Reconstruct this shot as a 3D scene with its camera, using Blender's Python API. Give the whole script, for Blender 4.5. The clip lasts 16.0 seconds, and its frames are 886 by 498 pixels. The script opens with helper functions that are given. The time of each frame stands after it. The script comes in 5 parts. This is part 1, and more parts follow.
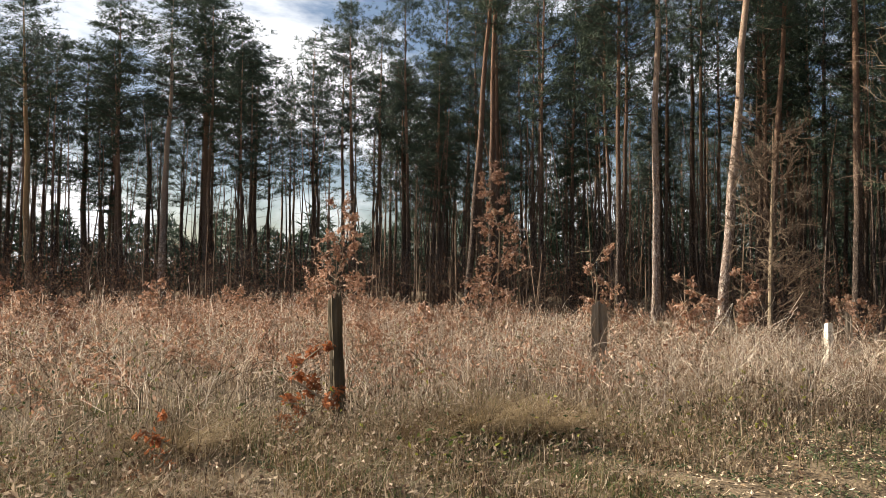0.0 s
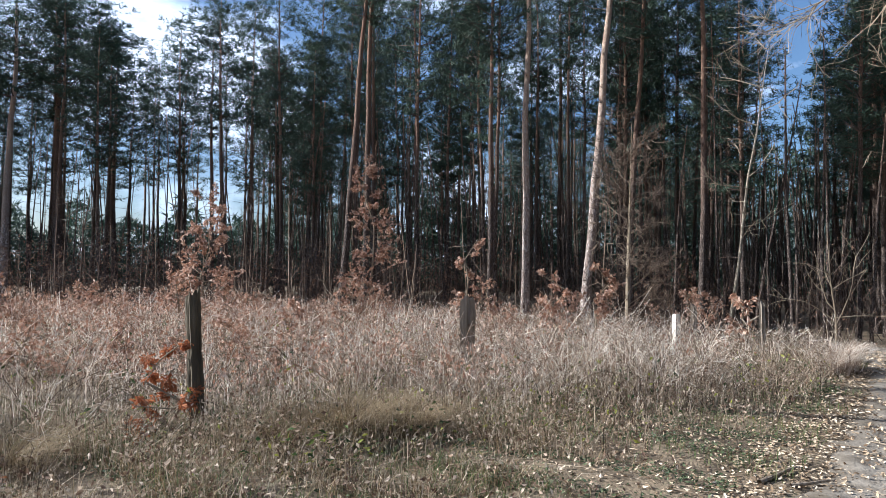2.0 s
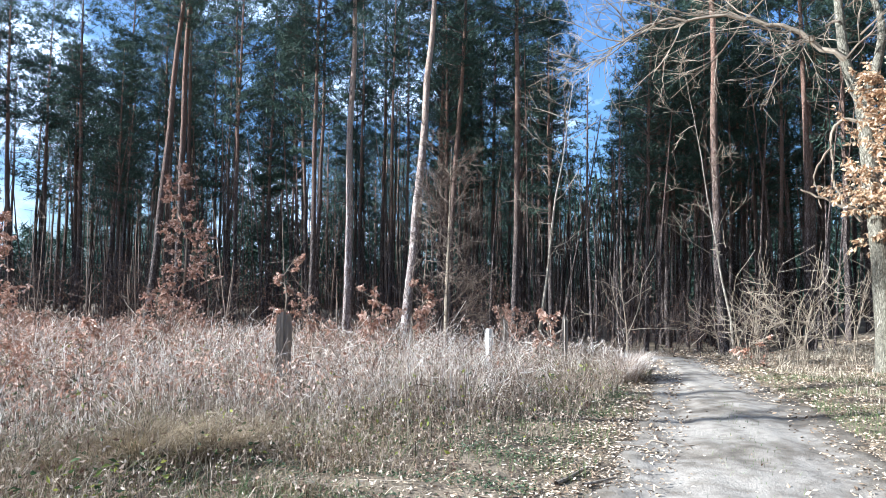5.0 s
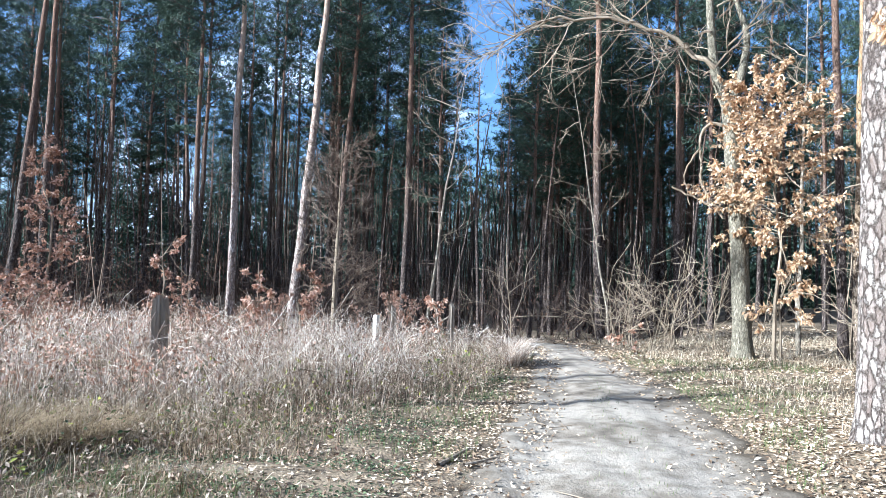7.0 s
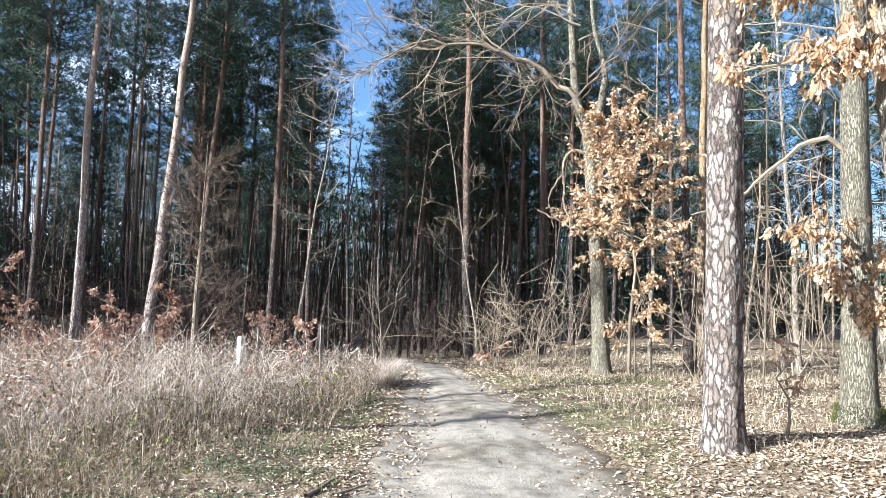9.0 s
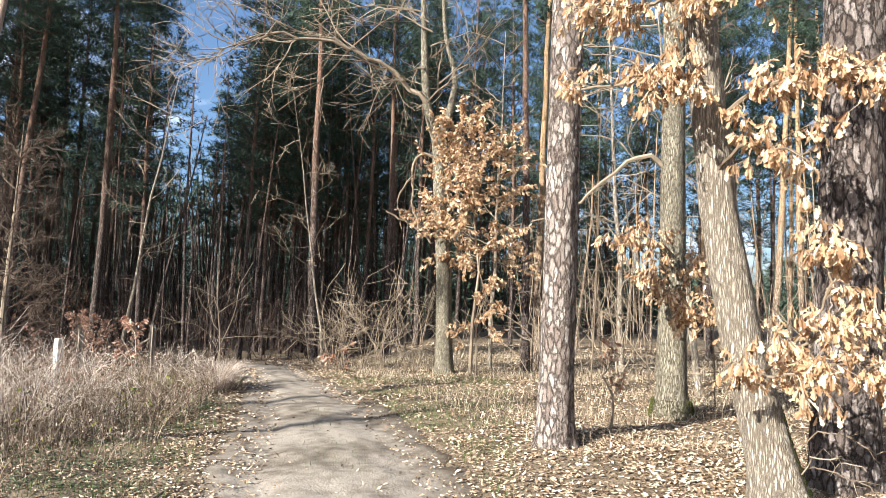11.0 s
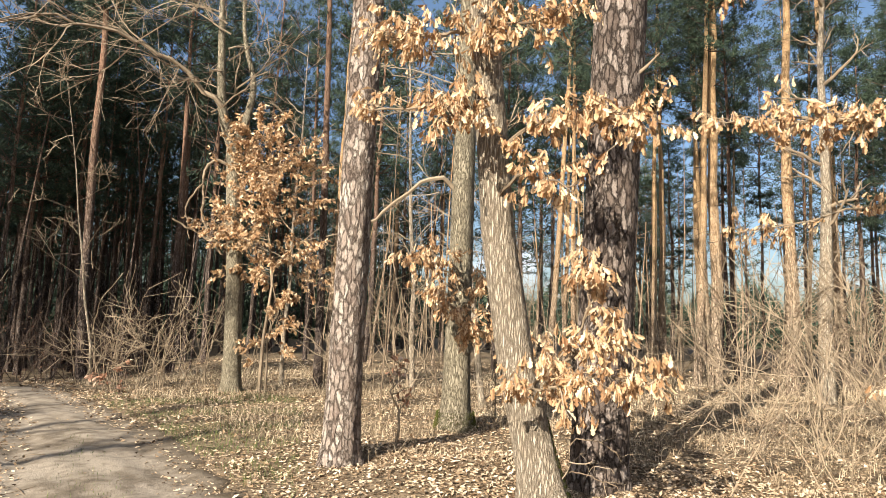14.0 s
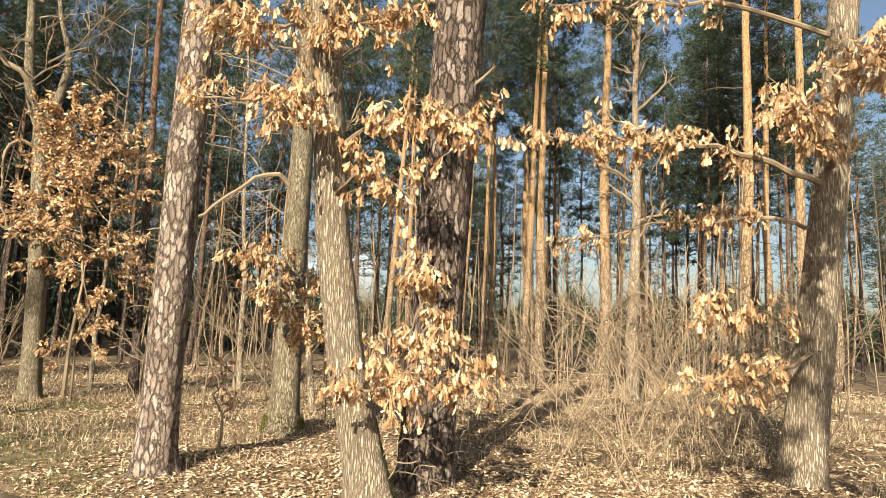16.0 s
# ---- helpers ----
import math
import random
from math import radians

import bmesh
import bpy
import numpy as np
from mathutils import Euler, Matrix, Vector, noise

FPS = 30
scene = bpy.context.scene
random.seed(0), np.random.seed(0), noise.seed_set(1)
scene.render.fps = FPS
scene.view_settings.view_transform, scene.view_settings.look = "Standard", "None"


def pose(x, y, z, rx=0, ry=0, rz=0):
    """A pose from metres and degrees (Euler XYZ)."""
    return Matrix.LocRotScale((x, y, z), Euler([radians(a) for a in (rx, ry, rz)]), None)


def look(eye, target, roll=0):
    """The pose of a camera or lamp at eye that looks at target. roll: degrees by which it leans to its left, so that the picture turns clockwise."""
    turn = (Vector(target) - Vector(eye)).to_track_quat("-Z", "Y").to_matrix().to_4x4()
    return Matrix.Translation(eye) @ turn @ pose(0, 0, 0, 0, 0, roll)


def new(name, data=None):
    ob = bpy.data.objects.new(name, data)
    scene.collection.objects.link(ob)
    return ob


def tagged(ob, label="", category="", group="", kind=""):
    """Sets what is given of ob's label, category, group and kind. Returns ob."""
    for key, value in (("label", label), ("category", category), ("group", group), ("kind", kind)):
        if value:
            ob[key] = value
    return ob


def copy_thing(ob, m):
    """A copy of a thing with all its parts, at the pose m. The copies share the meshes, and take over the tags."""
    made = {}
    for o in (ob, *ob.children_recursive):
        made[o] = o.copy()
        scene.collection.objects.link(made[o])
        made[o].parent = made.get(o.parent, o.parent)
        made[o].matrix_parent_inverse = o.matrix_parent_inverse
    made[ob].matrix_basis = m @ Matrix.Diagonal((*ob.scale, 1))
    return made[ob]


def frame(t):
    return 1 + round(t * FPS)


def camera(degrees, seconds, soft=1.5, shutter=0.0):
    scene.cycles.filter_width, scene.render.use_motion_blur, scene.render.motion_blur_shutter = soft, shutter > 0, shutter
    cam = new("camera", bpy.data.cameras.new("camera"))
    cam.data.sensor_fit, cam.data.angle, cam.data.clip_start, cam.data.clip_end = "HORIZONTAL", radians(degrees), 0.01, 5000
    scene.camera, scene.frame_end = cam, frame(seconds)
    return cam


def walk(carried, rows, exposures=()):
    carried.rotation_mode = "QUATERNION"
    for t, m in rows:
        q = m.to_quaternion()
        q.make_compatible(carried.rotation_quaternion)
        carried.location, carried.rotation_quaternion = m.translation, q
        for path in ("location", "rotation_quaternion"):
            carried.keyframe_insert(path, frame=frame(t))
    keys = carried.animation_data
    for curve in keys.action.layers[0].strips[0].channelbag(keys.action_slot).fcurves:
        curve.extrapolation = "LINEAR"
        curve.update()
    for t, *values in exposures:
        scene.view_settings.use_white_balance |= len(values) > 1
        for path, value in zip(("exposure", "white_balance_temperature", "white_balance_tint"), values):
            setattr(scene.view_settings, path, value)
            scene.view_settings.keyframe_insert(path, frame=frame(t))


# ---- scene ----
# ---------- camera ----------
cam = camera(65.62, 16.0, soft=0.5)
# seconds, heading (clockwise from +y), pitch, roll in degrees, offset of the eye in metres
PATH = [
    (0.0, 11.70, 2.56, 0.38, -0.207, 0.004, -0.012), (0.5, 14.34, 2.07, 0.13, -0.194, 0.016, -0.013),
    (1.0, 17.14, 1.96, 0.12, -0.167, 0.019, -0.005), (1.5, 19.68, 1.97, 0.14, -0.132, 0.003, 0.0),
    (2.0, 21.88, 2.13, 0.30, -0.101, 0.0, 0.0), (2.5, 23.95, 2.29, 0.51, -0.070, 0.012, -0.002),
    (3.0, 26.22, 2.47, 0.49, -0.042, 0.0, -0.001), (3.5, 28.50, 3.01, 0.52, -0.022, -0.010, -0.009),
    (4.0, 30.18, 3.03, 0.18, -0.010, -0.019, -0.009), (4.2, 31.55, 3.12, 0.30, -0.012, -0.024, -0.013),
    (6.3, 42.21, 3.56, 0.92, -0.037, -0.023, -0.037), (6.5, 43.09, 3.30, 1.27, -0.031, -0.027, -0.045),
    (7.0, 45.58, 2.79, 1.24, -0.010, -0.031, -0.056), (7.5, 47.64, 3.55, 1.34, 0.005, -0.009, -0.054),
    (8.0, 49.74, 3.90, 0.99, 0.023, 0.001, -0.055), (8.2, 51.06, 4.08, 0.96, 0.029, 0.011, -0.052),
    (10.3, 64.25, 4.61, 1.43, 0.077, 0.080, -0.006), (10.5, 65.45, 4.61, 1.44, 0.074, 0.076, -0.009),
    (11.0, 69.04, 4.81, 1.52, 0.076, 0.066, -0.010), (11.5, 73.27, 5.48, 1.59, 0.090, 0.049, 0.002),
    (12.0, 76.18, 5.91, 1.60, 0.092, 0.031, 0.020), (12.5, 77.93, 6.05, 1.50, 0.095, 0.015, 0.023),
    (13.0, 79.42, 6.09, 1.59, 0.102, 0.001, 0.022), (13.5, 82.17, 6.14, 1.46, 0.115, -0.016, 0.023),
    (14.0, 85.57, 6.41, 1.70, 0.118, -0.028, 0.024), (14.5, 88.78, 6.48, 1.55, 0.122, -0.039, 0.025),
    (15.0, 92.26, 6.55, 1.58, 0.123, -0.047, 0.023), (15.5, 96.13, 6.64, 1.59, 0.126, -0.056, 0.017),
    (16.0, 99.09, 7.03, 2.00, 0.135, -0.065, 0.012),
]
EYE = 1.55


def row(t, yaw, pitch, roll, dx, dy, dz):
    a, p = radians(yaw), radians(pitch)
    eye = Vector((dx, dy, EYE + dz))
    return t, look(eye, eye + Vector((math.sin(a) * math.cos(p), math.cos(a) * math.cos(p), math.sin(p))), roll)


walk(cam, [row(*r) for r in PATH], exposures=[(0.0, 1.2, 6800, 9), (1.0, 1.2, 5900, 9), (2.0, 1.3, 5250, 8), (3.5, 1.65, 4920, 7), (7.0, 1.97, 4760, 5), (8.2, 1.95, 4850, 5), (11.0, 1.64, 5650, 8), (12.5, 1.42, 5800, 9), (14.0, 1.34, 6450, 9), (16.0, 1.27, 7150, 8)])

# ---------- sky and sun ----------
SUN_AZ, SUN_EL = -63.0, 26.0
world = bpy.data.worlds.new("sky")
scene.world = world
world.use_nodes = True
wn, wl = world.node_tree.nodes, world.node_tree.links
sky = wn.new("ShaderNodeTexSky")
sky.sky_type, sky.sun_disc = "NISHITA", False
sky.sun_elevation, sky.sun_rotation = radians(SUN_EL), radians(SUN_AZ)
sky.air_density, sky.dust_density, sky.ozone_density, sky.altitude = 1.0, 2.8, 2.0, 200
# broken white cloud over the blue
way = wn.new("ShaderNodeTexCoord")
flat = wn.new("ShaderNodeMapping")
flat.inputs["Scale"].default_value = (1.0, 1.0, 1.8)
wl.new(way.outputs["Generated"], flat.inputs["Vector"])
puffs, cover, veil = wn.new("ShaderNodeTexNoise"), wn.new("ShaderNodeMapRange"), wn.new("ShaderNodeMix")
puffs.inputs["Scale"].default_value, puffs.inputs["Detail"].default_value = 3.2, 8
puffs.inputs["Roughness"].default_value, puffs.inputs["Distortion"].default_value = 0.58, 0.3
wl.new(flat.outputs[0], puffs.inputs["Vector"])
cover.inputs["From Min"].default_value, cover.inputs["From Max"].default_value = 0.51, 0.66
# thicker towards the sun
sunward, haze = wn.new("ShaderNodeVectorMath"), wn.new("ShaderNodeMath")
sunward.operation, haze.operation = "DOT_PRODUCT", "MULTIPLY_ADD"
sunward.inputs[1].default_value = (math.sin(radians(SUN_AZ)), math.cos(radians(SUN_AZ)), 0)
wl.new(way.outputs["Generated"], sunward.inputs[0])
wl.new(sunward.outputs["Value"], haze.inputs[0])
haze.inputs[1].default_value = 0.11
wl.new(puffs.outputs["Fac"], haze.inputs[2])
wl.new(haze.outputs[0], cover.inputs["Value"])
veil.data_type = "RGBA"
wl.new(cover.outputs[0], veil.inputs["Factor"])
wl.new(sky.outputs["Color"], veil.inputs["A"])
veil.inputs["B"].default_value = (10.0, 10.2, 10.7, 1)
wl.new(veil.outputs["Result"], wn["Background"].inputs["Color"])
wn["Background"].inputs["Strength"].default_value = 0.063

sun = new("sun", bpy.data.lights.new("sun", "SUN"))
sun.data.energy, sun.data.angle, sun.data.color = 5.0, radians(0.5), (1.0, 0.90, 0.76)
sa, se = radians(SUN_AZ), radians(SUN_EL)
to_sun = Vector((math.sin(sa) * math.cos(se), math.cos(sa) * math.cos(se), math.sin(se)))
sun.matrix_world = look(to_sun * 60, (0, 0, 0))

# ---------- materials ----------


def material(name, colors, rough=0.85, scale=6.0, stretch=(1, 1, 1), per="island", spread=0.5, bump=0.0, bump_scale=40.0,
             through_light=0.0, detail=4.0):
    """A matt natural surface: a ramp of colours, picked by each piece's own random number and by grain in object space."""
    m = bpy.data.materials.new(name)
    m.use_nodes = True
    n, l = m.node_tree.nodes, m.node_tree.links
    bsdf = n["Principled BSDF"]
    bsdf.inputs["Roughness"].default_value = rough
    bsdf.inputs["Specular IOR Level"].default_value = 0.25
    tc, mp = n.new("ShaderNodeTexCoord"), n.new("ShaderNodeMapping")
    mp.inputs["Scale"].default_value = stretch
    l.new(tc.outputs["Object"], mp.inputs["Vector"])
    nz = n.new("ShaderNodeTexNoise")
    nz.inputs["Scale"].default_value, nz.inputs["Detail"].default_value = scale, detail
    l.new(mp.outputs[0], nz.inputs["Vector"])
    if per == "island":
        src = n.new("ShaderNodeNewGeometry").outputs["Random Per Island"]
    elif per == "object":
        src = n.new("ShaderNodeObjectInfo").outputs["Random"]
    else:
        big = n.new("ShaderNodeTexNoise")
        big.inputs["Scale"].default_value = scale * 0.13
        l.new(mp.outputs[0], big.inputs["Vector"])
        src = big.outputs["Fac"]
    mix = n.new("ShaderNodeMix")
    mix.inputs["Factor"].default_value = spread
    l.new(nz.outputs["Fac"], mix.inputs["A"])
    l.new(src, mix.inputs["B"])
    ramp = n.new("ShaderNodeValToRGB")
    el = ramp.color_ramp.elements
    lo, hi = (0.3, 0.7) if per == "noise" else (0.22, 0.78)
    el[0].position, el[0].color = lo, (*colors[0], 1)
    el[1].position, el[1].color = hi, (*colors[-1], 1)
    for i, c in enumerate(colors[1:-1], 1):
        e = el.new(lo + (hi - lo) * i / (len(colors) - 1))
        e.color = (*c, 1)
    l.new(mix.outputs[0], ramp.inputs["Fac"])
    l.new(ramp.outputs["Color"], bsdf.inputs["Base Color"])
    if bump:
        bz = n.new("ShaderNodeTexNoise")
        bz.inputs["Scale"].default_value, bz.inputs["Detail"].default_value = bump_scale, 5
        l.new(mp.outputs[0], bz.inputs["Vector"])
        b = n.new("ShaderNodeBump")
        b.inputs["Strength"].default_value, b.inputs["Distance"].default_value = bump, 0.02
        l.new(bz.outputs["Fac"], b.inputs["Height"])
        l.new(b.outputs[0], bsdf.inputs["Normal"])
    if through_light:
        tr, ms = n.new("ShaderNodeBsdfTranslucent"), n.new("ShaderNodeMixShader")
        l.new(ramp.outputs["Color"], tr.inputs["Color"])
        ms.inputs[0].default_value = through_light
        l.new(bsdf.outputs[0], ms.inputs[1])
        l.new(tr.outputs[0], ms.inputs[2])
        l.new(ms.outputs[0], n["Material Output"].inputs["Surface"])
    return m


def plate_bark(name, plates, fissure, scale, squash, gap, depth, wander=0.02, start=0.235, fray=0.48, grain_scale=2.2):
    """Bark of raised plates parted by dark fissures: cells stretched up the stem, each with its own tone."""
    m = bpy.data.materials.new(name)
    m.use_nodes = True
    n, l = m.node_tree.nodes, m.node_tree.links
    bsdf = n["Principled BSDF"]
    bsdf.inputs["Roughness"].default_value = 0.92
    bsdf.inputs["Specular IOR Level"].default_value = 0.2
    tc = n.new("ShaderNodeTexCoord")
    warp = n.new("ShaderNodeTexNoise")
    warp.inputs["Scale"].default_value, warp.inputs["Detail"].default_value = scale * 0.9, 6
    warp.inputs["Roughness"].default_value = 0.65
    l.new(tc.outputs["Object"], warp.inputs["Vector"])
    shift = n.new("ShaderNodeVectorMath")
    shift.operation = "MULTIPLY_ADD"
    shift.inputs[1].default_value = (wander,) * 3
    l.new(warp.outputs["Color"], shift.inputs[0])
    l.new(tc.outputs["Object"], shift.inputs[2])
    mp = n.new("ShaderNodeMapping")
    mp.inputs["Scale"].default_value = (1, 1, squash)
    l.new(shift.outputs[0], mp.inputs["Vector"])
    edge, cell = n.new("ShaderNodeTexVoronoi"), n.new("ShaderNodeTexVoronoi")
    edge.feature = "DISTANCE_TO_EDGE"
    for v in (edge, cell):
        v.inputs["Scale"].default_value = scale
        l.new(mp.outputs[0], v.inputs["Vector"])
    rise = n.new("ShaderNodeMapRange")
    rise.inputs["From Max"].default_value = gap
    grain = n.new("ShaderNodeTexNoise")
    grain.inputs["Scale"].default_value, grain.inputs["Detail"].default_value = scale * grain_scale, 9
    grain.inputs["Roughness"].default_value = 0.7
    l.new(mp.outputs[0], grain.inputs["Vector"])
    ragged = n.new("ShaderNodeMath")
    ragged.operation = "MULTIPLY_ADD"
    ragged.inputs[1].default_value = fray
    l.new(grain.outputs["Fac"], ragged.inputs[0])
    l.new(edge.outputs["Distance"], ragged.inputs[2])
    rise.inputs["From Min"].default_value, rise.inputs["From Max"].default_value = start, start + gap
    l.new(ragged.outputs[0], rise.inputs["Value"])
    tone = n.new("ShaderNodeMix")
    tone.inputs["Factor"].default_value = 0.3
    l.new(grain.outputs["Fac"], tone.inputs["A"])
    sep = n.new("ShaderNodeSeparateColor")
    l.new(cell.outputs["Color"], sep.inputs[0])
    l.new(sep.outputs[0], tone.inputs["B"])
    ramp = n.new("ShaderNodeValToRGB")
    el = ramp.color_ramp.elements
    el[0].position, el[0].color = 0.32, (*plates[0], 1)
    el[1].position, el[1].color = 0.68, (*plates[-1], 1)
    mid = el.new(0.5)
    mid.color = (*plates[1], 1)
    l.new(tone.outputs[0], ramp.inputs["Fac"])
    mix = n.new("ShaderNodeMix")
    mix.data_type = "RGBA"
    l.new(rise.outputs[0], mix.inputs["Factor"])
    mix.inputs["A"].default_value = (*fissure, 1)
    l.new(ramp.outputs["Color"], mix.inputs["B"])
    l.new(mix.outputs["Result"], bsdf.inputs["Base Color"])
    height = n.new("ShaderNodeMath")
    height.operation = "MULTIPLY_ADD"
    height.inputs[1].default_value = 0.9
    l.new(grain.outputs["Fac"], height.inputs[0])
    l.new(rise.outputs[0], height.inputs[2])
    b = n.new("ShaderNodeBump")
    b.inputs["Strength"].default_value, b.inputs["Distance"].default_value = 1.0, depth
    l.new(height.outputs[0], b.inputs["Height"])
    l.new(b.outputs[0], bsdf.inputs["Normal"])
    return m


def pine_bark(name, lower, fissure, upper, low, high):
    """Scots pine bark: plated and grey-brown below, thin and orange higher up the stem."""
    m = plate_bark(name, lower, fissure, 24, 0.30, 0.14, 0.03, 0.04)
    n, l = m.node_tree.nodes, m.node_tree.links
    bsdf, thick = n["Principled BSDF"], n["Mix.001"]
    sep, mr = n.new("ShaderNodeSeparateXYZ"), n.new("ShaderNodeMapRange")
    l.new(n["Texture Coordinate"].outputs["Object"], sep.inputs[0])
    mr.inputs["From Min"].default_value, mr.inputs["From Max"].default_value = low, high
    l.new(sep.outputs["Z"], mr.inputs["Value"])
    mix = n.new("ShaderNodeMix")
    mix.data_type = "RGBA"
    l.new(mr.outputs[0], mix.inputs["Factor"])
    l.new(thick.outputs["Result"], mix.inputs["A"])
    r2 = n.new("ShaderNodeValToRGB")
    r2.color_ramp.elements[0].position, r2.color_ramp.elements[0].color = 0.35, (*upper[0], 1)
    r2.color_ramp.elements[1].position, r2.color_ramp.elements[1].color = 0.65, (*upper[1], 1)
    l.new(n["Noise Texture.001"].outputs["Fac"], r2.inputs["Fac"])
    l.new(r2.outputs["Color"], mix.inputs["B"])
    l.new(mix.outputs["Result"], bsdf.inputs["Base Color"])
    return m


M_GROUND = material("woodland_soil", [(0.045, 0.032, 0.02), (0.12, 0.088, 0.055), (0.23, 0.172, 0.11), (0.08, 0.075, 0.04)], 0.95, 22, per="noise", bump=1.0, bump_scale=45)
M_PATH = material("pale_sandy_dirt", [(0.075, 0.057, 0.039), (0.178, 0.145, 0.108), (0.30, 0.255, 0.20), (0.14, 0.11, 0.078)], 0.95, 5, per="noise", bump=0.55, bump_scale=38, detail=10)

def earthy_rims(m, soil):
    """Dark soil and trodden leaf mould creep in from the rims of the track, in ragged patches; a faint green-brown crown between the ruts."""
    n, l = m.node_tree.nodes, m.node_tree.links
    rim, nz = n.new("ShaderNodeAttribute"), n.new("ShaderNodeTexNoise")
    rim.attribute_name = "rim"
    nz.inputs["Scale"].default_value, nz.inputs["Detail"].default_value, nz.inputs["Roughness"].default_value = 2.6, 8, 0.65
    l.new(n["Texture Coordinate"].outputs["Object"], nz.inputs["Vector"])
    add, grow, mix = n.new("ShaderNodeMath"), n.new("ShaderNodeMapRange"), n.new("ShaderNodeMix")
    add.operation = "MULTIPLY_ADD"
    add.inputs[1].default_value = 0.75
    l.new(nz.outputs["Fac"], add.inputs[0])
    l.new(rim.outputs["Fac"], add.inputs[2])
    grow.inputs["From Min"].default_value, grow.inputs["From Max"].default_value = 0.92, 1.28
    l.new(add.outputs[0], grow.inputs["Value"])
    mix.data_type = "RGBA"
    l.new(grow.outputs[0], mix.inputs["Factor"])
    l.new(n["Color Ramp"].outputs["Color"], mix.inputs["A"])
    mix.inputs["B"].default_value = (*soil, 1)
    l.new(mix.outputs["Result"], n["Principled BSDF"].inputs["Base Color"])


earthy_rims(M_PATH, (0.075, 0.056, 0.036))
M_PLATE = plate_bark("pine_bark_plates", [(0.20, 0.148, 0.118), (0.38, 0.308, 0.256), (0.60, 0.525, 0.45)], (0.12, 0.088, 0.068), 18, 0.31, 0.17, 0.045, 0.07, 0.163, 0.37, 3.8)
# the same plated bark, coloured darker for the shade this pine stands in
M_SHADEPLATE = plate_bark("shaded_pine_bark_plates", [(0.10, 0.074, 0.06), (0.21, 0.165, 0.136), (0.42, 0.355, 0.31)], (0.05, 0.036, 0.028), 15, 0.33, 0.15, 0.045, 0.07, 0.18, 0.36, 4.0)
# kept darker for stems mostly in shade; the next two are sunlit copies
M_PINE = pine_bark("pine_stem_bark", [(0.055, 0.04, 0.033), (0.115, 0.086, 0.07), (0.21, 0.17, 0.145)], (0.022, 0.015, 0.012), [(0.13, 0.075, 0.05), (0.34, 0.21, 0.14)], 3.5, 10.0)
# paled to stand for sun on the stems at the wood's edge
M_PINE_SUN_PALED = pine_bark("sun_paled_pine_stem_bark", [(0.24, 0.175, 0.145), (0.42, 0.335, 0.285), (0.64, 0.55, 0.49)], (0.10, 0.065, 0.05), [(0.33, 0.21, 0.14), (0.60, 0.46, 0.35)], 3.0, 9.0)
# lighter overall, as if sunlit; the orange upper bark is the tree's own
M_PINE_LIT_ORANGE = pine_bark("lit_orange_pine_stem_bark", [(0.17, 0.125, 0.088), (0.33, 0.25, 0.178), (0.50, 0.40, 0.30)], (0.075, 0.05, 0.034), [(0.33, 0.19, 0.09), (0.62, 0.43, 0.24)], 1.5, 7.0)
M_OAKBARK = plate_bark("grey_brown_oak_bark", [(0.32, 0.265, 0.195), (0.43, 0.36, 0.272), (0.56, 0.485, 0.38)], (0.20, 0.158, 0.112), 46, 0.13, 0.24, 0.018, 0.025)
M_SMOOTHBARK = plate_bark("olive_grey_bark", [(0.17, 0.145, 0.10), (0.27, 0.235, 0.165), (0.38, 0.335, 0.245)], (0.09, 0.074, 0.05), 56, 0.15, 0.18, 0.012, 0.025)
M_TWIG = material("bare_twigs", [(0.13, 0.095, 0.065), (0.22, 0.17, 0.115), (0.30, 0.24, 0.17)], 0.85, 8)
M_BROWNTWIG = material("brown_twigs", [(0.07, 0.048, 0.034), (0.14, 0.10, 0.07), (0.23, 0.172, 0.125)], 0.85, 8)
M_DARKTWIG = material("dark_dead_twigs", [(0.05, 0.035, 0.028), (0.12, 0.085, 0.065)], 0.9, 8)
M_NEEDLE = material("pine_needles", [(0.026, 0.044, 0.030), (0.046, 0.072, 0.047), (0.085, 0.112, 0.070)], 0.6, 3, through_light=0.15)
M_OAKLEAF = material("dry_oak_leaves", [(0.25, 0.13, 0.062), (0.50, 0.33, 0.18), (0.78, 0.625, 0.43)], 0.7, 12, through_light=0.3)
M_LEAFPIECE = material("dry_oak_leaf_single", [(0.25, 0.13, 0.062), (0.50, 0.33, 0.18), (0.78, 0.625, 0.43)], 0.7, 12, per="object", through_light=0.3)
M_REDLEAF = material("russet_oak_leaves", [(0.21, 0.098, 0.058), (0.42, 0.24, 0.155), (0.72, 0.54, 0.42)], 0.7, 12, through_light=0.3)
M_BROWNLEAF = material("dull_brown_leaves", [(0.085, 0.045, 0.03), (0.16, 0.09, 0.058), (0.25, 0.155, 0.10)], 0.75, 12, through_light=0.25)
M_ORANGELEAF = material("bright_orange_leaves", [(0.26, 0.085, 0.035), (0.44, 0.17, 0.07)], 0.7, 12, through_light=0.35)
M_LITTER = material("leaf_litter", [(0.10, 0.064, 0.037), (0.26, 0.178, 0.106), (0.43, 0.315, 0.20), (0.62, 0.50, 0.355)], 0.75, 9, spread=0.8)
M_STRAW = material("dry_straw_grass", [(0.11, 0.08, 0.05), (0.31, 0.24, 0.165), (0.60, 0.50, 0.37)], 0.75, 5, spread=0.75, through_light=0.38)
M_PALESTRAW = material("bleached_wood_grass", [(0.16, 0.12, 0.075), (0.36, 0.28, 0.185), (0.62, 0.52, 0.37)], 0.75, 5, spread=0.75, through_light=0.25)
